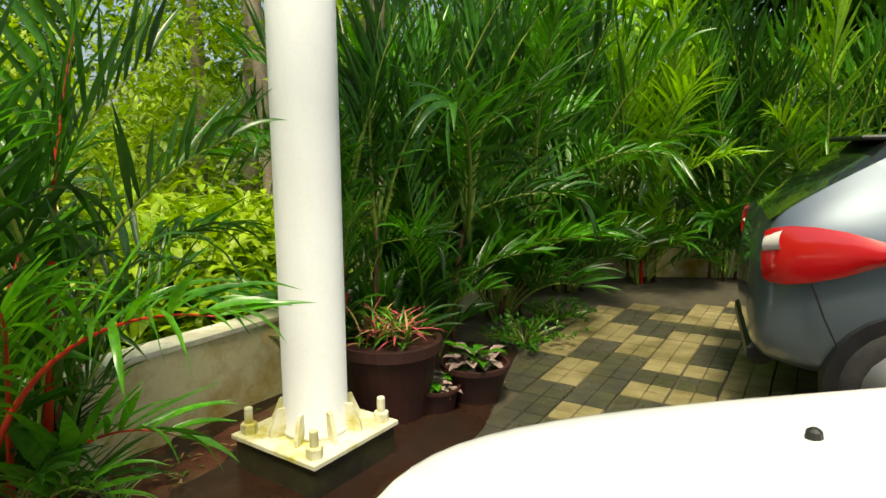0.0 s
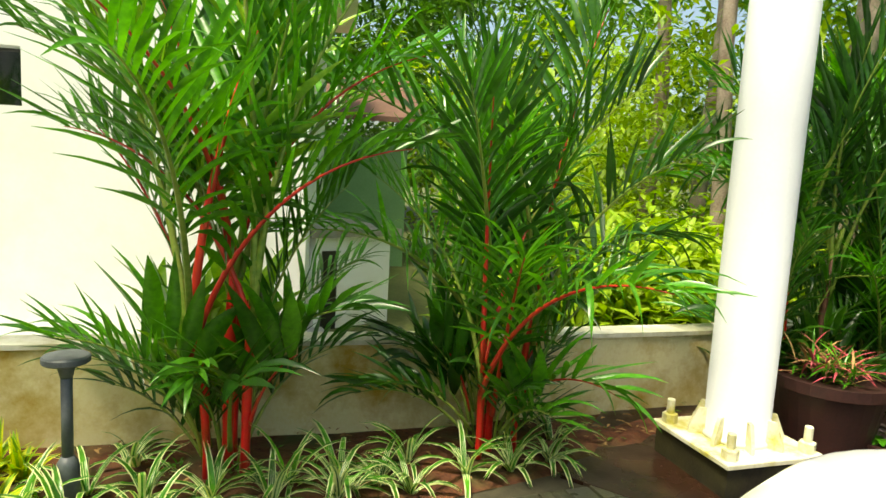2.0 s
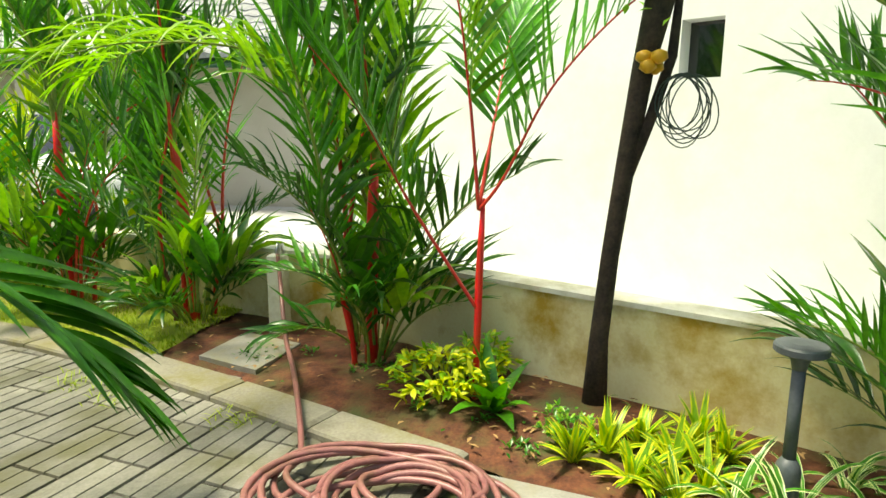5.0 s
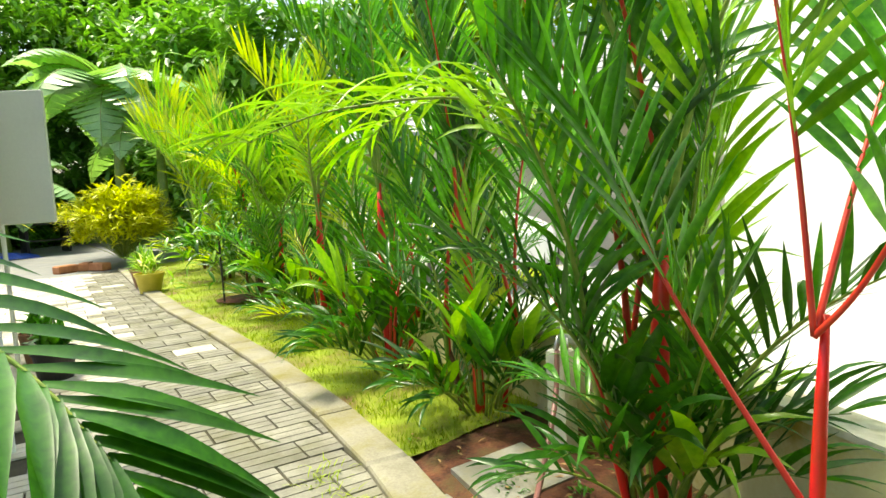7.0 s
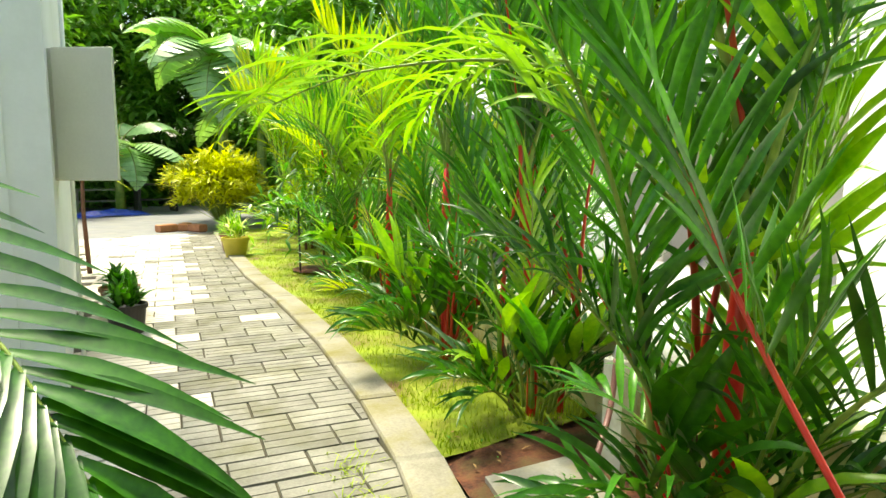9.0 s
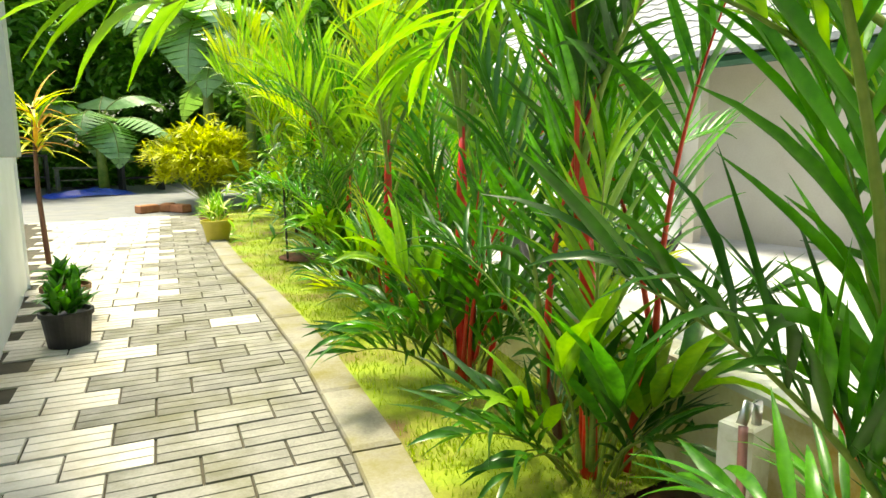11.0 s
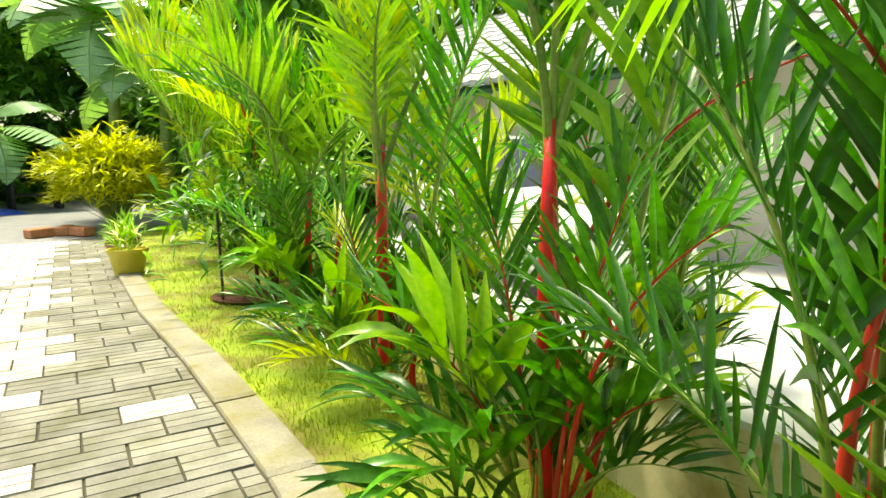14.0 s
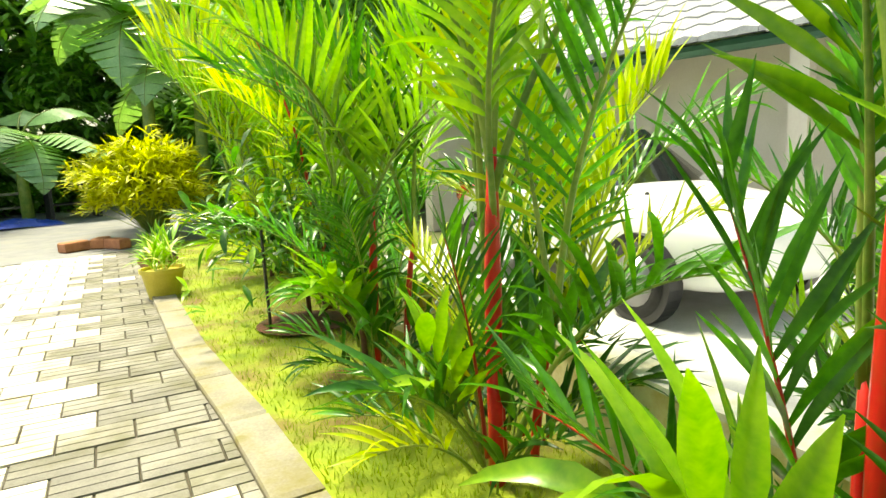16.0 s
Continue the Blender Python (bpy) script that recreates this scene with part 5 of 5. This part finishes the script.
def banana(x, y, seed, n, length, h):
    r = random.Random(seed)
    base = thing("banana_plant", "banana plant with broad torn green leaves", "banana plant", (x, y, 0))
    part("trunk", Shape().tube([(0, 0, -0.05), (0.03, 0, h * 0.5), (0, 0, h)], [0.16, 0.13, 0.08], 12), [RACHIS_GREEN], base, smooth=True)
    for k in range(n):
        az = radians(137.5 * k + r.uniform(-20, 20))
        el0, fall = radians(r.uniform(25, 80)), radians(r.uniform(95, 150))
        p, s, ln = Vector((0, 0, h - 0.1)), Shape(), length * r.uniform(0.8, 1.1)
        segs = 16
        side = Vector((-math.sin(az), math.cos(az), 0))
        mid, lv, rv = [], [], []
        for i in range(segs + 1):
            u = i / segs
            el = el0 - fall * u
            d = Vector((math.cos(az) * math.cos(el), math.sin(az) * math.cos(el), math.sin(el)))
            w = 0.0 if u < 0.2 else 0.56 * length / 2 * math.sin(math.pi * min(1, ((u - 0.2) / 0.8) ** 0.7)) + 0.01
            nrm = side.cross(d)
            if nrm.z < 0:
                nrm = -nrm
            mid.append(p.copy()); lv.append((p + side * w - nrm * w * 0.35, p + side * w * 0.96 - nrm * w * 0.42 + d * 0.02)); rv.append((p - side * w - nrm * w * 0.35, p - side * w * 0.96 - nrm * w * 0.42 + d * 0.02))
            p = p + d * ln / segs
        for i in range(3, segs):
            s.add([mid[i], mid[i + 1], lv[i + 1][0], lv[i][1]], [(0, 1, 2, 3)])
            s.add([mid[i + 1], mid[i], rv[i][1], rv[i + 1][0]], [(0, 1, 2, 3)])
        s.tube(mid, [0.03 * (1 - 0.85 * i / segs) for i in range(segs + 1)], 6, 1)
        part("leaf", s, [BANANA, RACHIS_GREEN], base, smooth=True)
    return base


banana(-6.9, -17.6, 1, 22, 3.0, 4.0)
banana(-8.0, -17.8, 2, 10, 3.2, 3.2)
banana(-5.2, -22.5, 3, 8, 2.6, 2.0)

# ---- woods ----


def woods(label, boxes, n, size, mat, seed):
    r = random.Random(seed)
    s = Shape()
    for k in range(n):
        x0, x1, y0, y1, z0, z1 = r.choice(boxes)
        c = Vector((r.uniform(x0, x1), r.uniform(y0, y1), r.uniform(z0, z1)))
        if noise.noise((c.x * 0.55, c.y * 0.55, c.z * 0.8)) < -0.06:
            continue
        for j in range(4):
            p = c + Vector((r.gauss(0, 0.25), r.gauss(0, 0.25), r.gauss(0, 0.18)))
            s.blade(p, (r.uniform(-1, 1), r.uniform(-1, 1), r.uniform(-0.8, 0.3)), (r.uniform(-0.3, 0.3), r.uniform(-0.3, 0.3), 1), size * r.uniform(0.6, 1.2), size * 0.4, 0.5, 2, 0.15)
    return tagged(part("woodland_foliage", s, [mat], smooth=True), label, "foliage", kind="stuff")


woods("bright yellow-green undergrowth beyond the wall", [(-8, -1.7, 6.0, 12, -0.2, 3.4), (-6, 5, 9, 13, 0, 4.5), (-12, -6, 9, 14, 0, 4), (-3.6, -1.9, 3.6, 6.5, -0.1, 0.7)], 13000, 0.2, LEAF_WOOD, 41)
woods("shaded tree foliage behind the undergrowth", [(-14, 8, 13, 18, 0, 8), (-18, -10, 2, 14, 1, 8), (3, 9, 8, 13, 0, 6)], 20000, 0.42, LEAF_TREE, 42)
woods("bright tree foliage above the driveway", [(0, 8, 8, 11, 1.5, 5)], 2500, 0.3, LEAF_LIGHT, 43)
woods("dense dark trees behind the back yard", [(-16, 4, -29, -25, 0, 9), (-16, -9, -25, -15, 0, 7), (-4, 3, -26, -22, 2.6, 7)], 26000, 0.5, LEAF_TREE, 44)
woods("deep green trees far behind the yard", [(-18, 6, -33, -29, 0, 11)], 16000, 0.8, LEAF_TREE, 45)
woods("light tree crowns behind the neighbouring houses", [(-20, -13, -16, -2, 3, 8)], 7000, 0.5, LEAF_WOOD, 46)
for i, (x, y, rad) in enumerate(((-2.75, 7.0, 0.1), (-1.85, 8.6, 0.09), (-1.25, 6.6, 0.08), (-3.8, 9.0, 0.13), (-5.2, 10, 0.15), (-0.6, 10, 0.14), (-2.2, 10.5, 0.12), (1.2, 10, 0.16), (4.2, 10, 0.18))):
    t = thing("tree", "tall straight pale-barked tree in the woods", "tree", (x, y, -0.05), 0, "trees beyond the wall")
    part("trunk", Shape().tube([(0.05 * math.sin(k * 1.3 + i), 0.05 * math.cos(k + i), k * 1.0) for k in range(10)], [rad * (1 - 0.06 * k) for k in range(10)], 10), [BARK_PALE], t, smooth=True)
    cr = Shape()
    for k in range(350):
        p = Vector((rnd.gauss(0, 0.9), rnd.gauss(0, 0.9), rnd.uniform(5.5, 10)))
        cr.blade(p, (rnd.uniform(-1, 1), rnd.uniform(-1, 1), rnd.uniform(-0.8, 0.3)), (0, 0, 1), 0.4, 0.16, 0.5, 2, 0.15)
    part("crown", cr, [LEAF_TREE], t, smooth=True)

# ---- paving pieces ----


def inside(p, poly):
    c = False
    for i in range(len(poly)):
        (x0, y0), (x1, y1) = poly[i], poly[i - 1]
        if (y0 > p[1]) != (y1 > p[1]) and p[0] < (x1 - x0) * (p[1] - y0) / (y1 - y0) + x0:
            c = not c
    return c


def block_mesh(mat, length, width, strips, name, across=1):
    s, gap, h = Shape(), 0.0015, 0.0
    w = (width - 0.008) / strips
    for k in range(strips):
        y0, y1 = 0.004 + k * w + gap, 0.004 + (k + 1) * w - gap
        b = 0.0028
        for q in range(across):
            x0, x1 = 0.004 + q * (length - 0.008) / across + gap / 2 * (q > 0), 0.004 + (q + 1) * (length - 0.008) / across - gap / 2 * (q < across - 1)
            s.add([(x0, y0, -0.006), (x1, y0, -0.006), (x1, y1, -0.006), (x0, y1, -0.006), (x0 + b, y0 + b, 0.004), (x1 - b, y0 + b, 0.004), (x1 - b, y1 - b, 0.004), (x0 + b, y1 - b, 0.004)], [(4, 5, 6, 7), (0, 1, 5, 4), (1, 2, 6, 5), (2, 3, 7, 6), (3, 0, 4, 7)])
    return s.mesh(name, [mat], False)


path_poly = [(-2.1, -1.0), *offset(KERB_OUT, -0.15)[1:], (-2.9, -14.2), (-2.4, -8.5), (-1.9, -4.6), (0.6, -1.9), (-1.3, -1.2)]
PL, PW = 0.34, 0.245
blocks = {m: block_mesh(m, PL, PW, 3, "paver") for m in (PAVER, PAVER_LIGHT)}
pm = pose(-2.6, -2.3, 0.004, 0, 0, 167)
path = thing("paving", "paving of staggered, grooved grey blocks, pale near the house", "paving", kind="structure")
spare = Shape()


def kerb_gap(p):
    best = 9
    for i in range(len(KERB_OUT) - 1):
        a, b = Vector(KERB_OUT[i]), Vector(KERB_OUT[i + 1])
        u = max(0, min(1, (p - a).dot(b - a) / (b - a).length_squared))
        best = min(best, (p - a.lerp(b, u)).length)
    return best


cells = []
for j in range(-6, 52):
    for i in range(-12, 14):
        m = pm @ pose((i + 0.5 * (j % 2)) * PL, j * PW, 0)
        c = m @ Vector((PL / 2, PW / 2, 0))
        if inside((c.x, c.y), path_poly):
            cells.append((c.copy(), m))
for n, (c, m) in enumerate(cells):
    g = kerb_gap(Vector((c.x, c.y)))
    edge = 0.95 + 0.3 * noise.noise((c.x * 0.9, c.y * 0.9, 5)) + (0.0 if c.y > -7.2 else -0.3)
    mat = PAVER_LIGHT if g > edge else PAVER
    if rnd.random() < 0.008:
        mat = PAVER_LIGHT if mat is PAVER else PAVER
    tilt = pose(0, 0, rnd.uniform(-0.0015, 0.0015), rnd.uniform(-0.4, 0.4), rnd.uniform(-0.4, 0.4), rnd.uniform(-0.5, 0.5))
    if -9.5 < c.y:
        part("paver", blocks[mat], None, path, m=m @ tilt)
    else:
        spare.add([m @ tilt @ Vector(v.co) for v in blocks[mat].vertices], [tuple(p.vertices) for p in blocks[mat].polygons], 1 if mat is PAVER_LIGHT else 0)
tagged(part("far_pavers", spare, [PAVER, PAVER_LIGHT], path), kind="stuff")

drive_poly = [(-1.05, 1.85), (-0.2, 1.9), (0.1, 2.85), (0.25, 4.2), (0.75, 5.5), (2.6, 5.75), (4.5, 5.75), (4.5, -0.7), (0.9, -1.25), (-1.4, -0.6), (-1.95, -0.5), (-1.72, 0.04), (-1.5, 0.49), (-1.33, 0.9), (-1.19, 1.4)]
T = 0.25
tiles_m = {m: block_mesh(m, T, T, 2, "tile", 2) for m in (TILE, TILE_LIT)}
dm = pose(-1.97, -0.52, 0.002, 0, 0, 66.5)
drive = thing("driveway", "dark wet square driveway tiles with worn edges", "driveway", kind="structure")
spare2 = Shape()
for i in range(-12, 34):
    for j in range(-30, 12):
        m = dm @ pose(i * T, j * T, 0)
        c = m @ Vector((T / 2, T / 2, 0))
        if inside((c.x, c.y), drive_poly):
            # lit area painted by tile colour: most far tiles take the pale copy
            mat = TILE_LIT if (c.y > 3.0 and c.x > 0.45 and rnd.random() < 0.7) else TILE
            m = m @ pose(0, 0, rnd.uniform(-0.0015, 0.0015), rnd.uniform(-0.4, 0.4), rnd.uniform(-0.4, 0.4))
            if (c.x < 0.6 and c.y < 3) or (c.y > 3 and c.x < 2.2):
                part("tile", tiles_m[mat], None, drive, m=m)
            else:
                spare2.add([m @ Vector(v.co) for v in tiles_m[mat].vertices], [tuple(p.vertices) for p in tiles_m[mat].polygons], 1 if mat is TILE_LIT else 0)
tagged(part("far_tiles", spare2, [TILE, TILE_LIT], drive), kind="stuff")
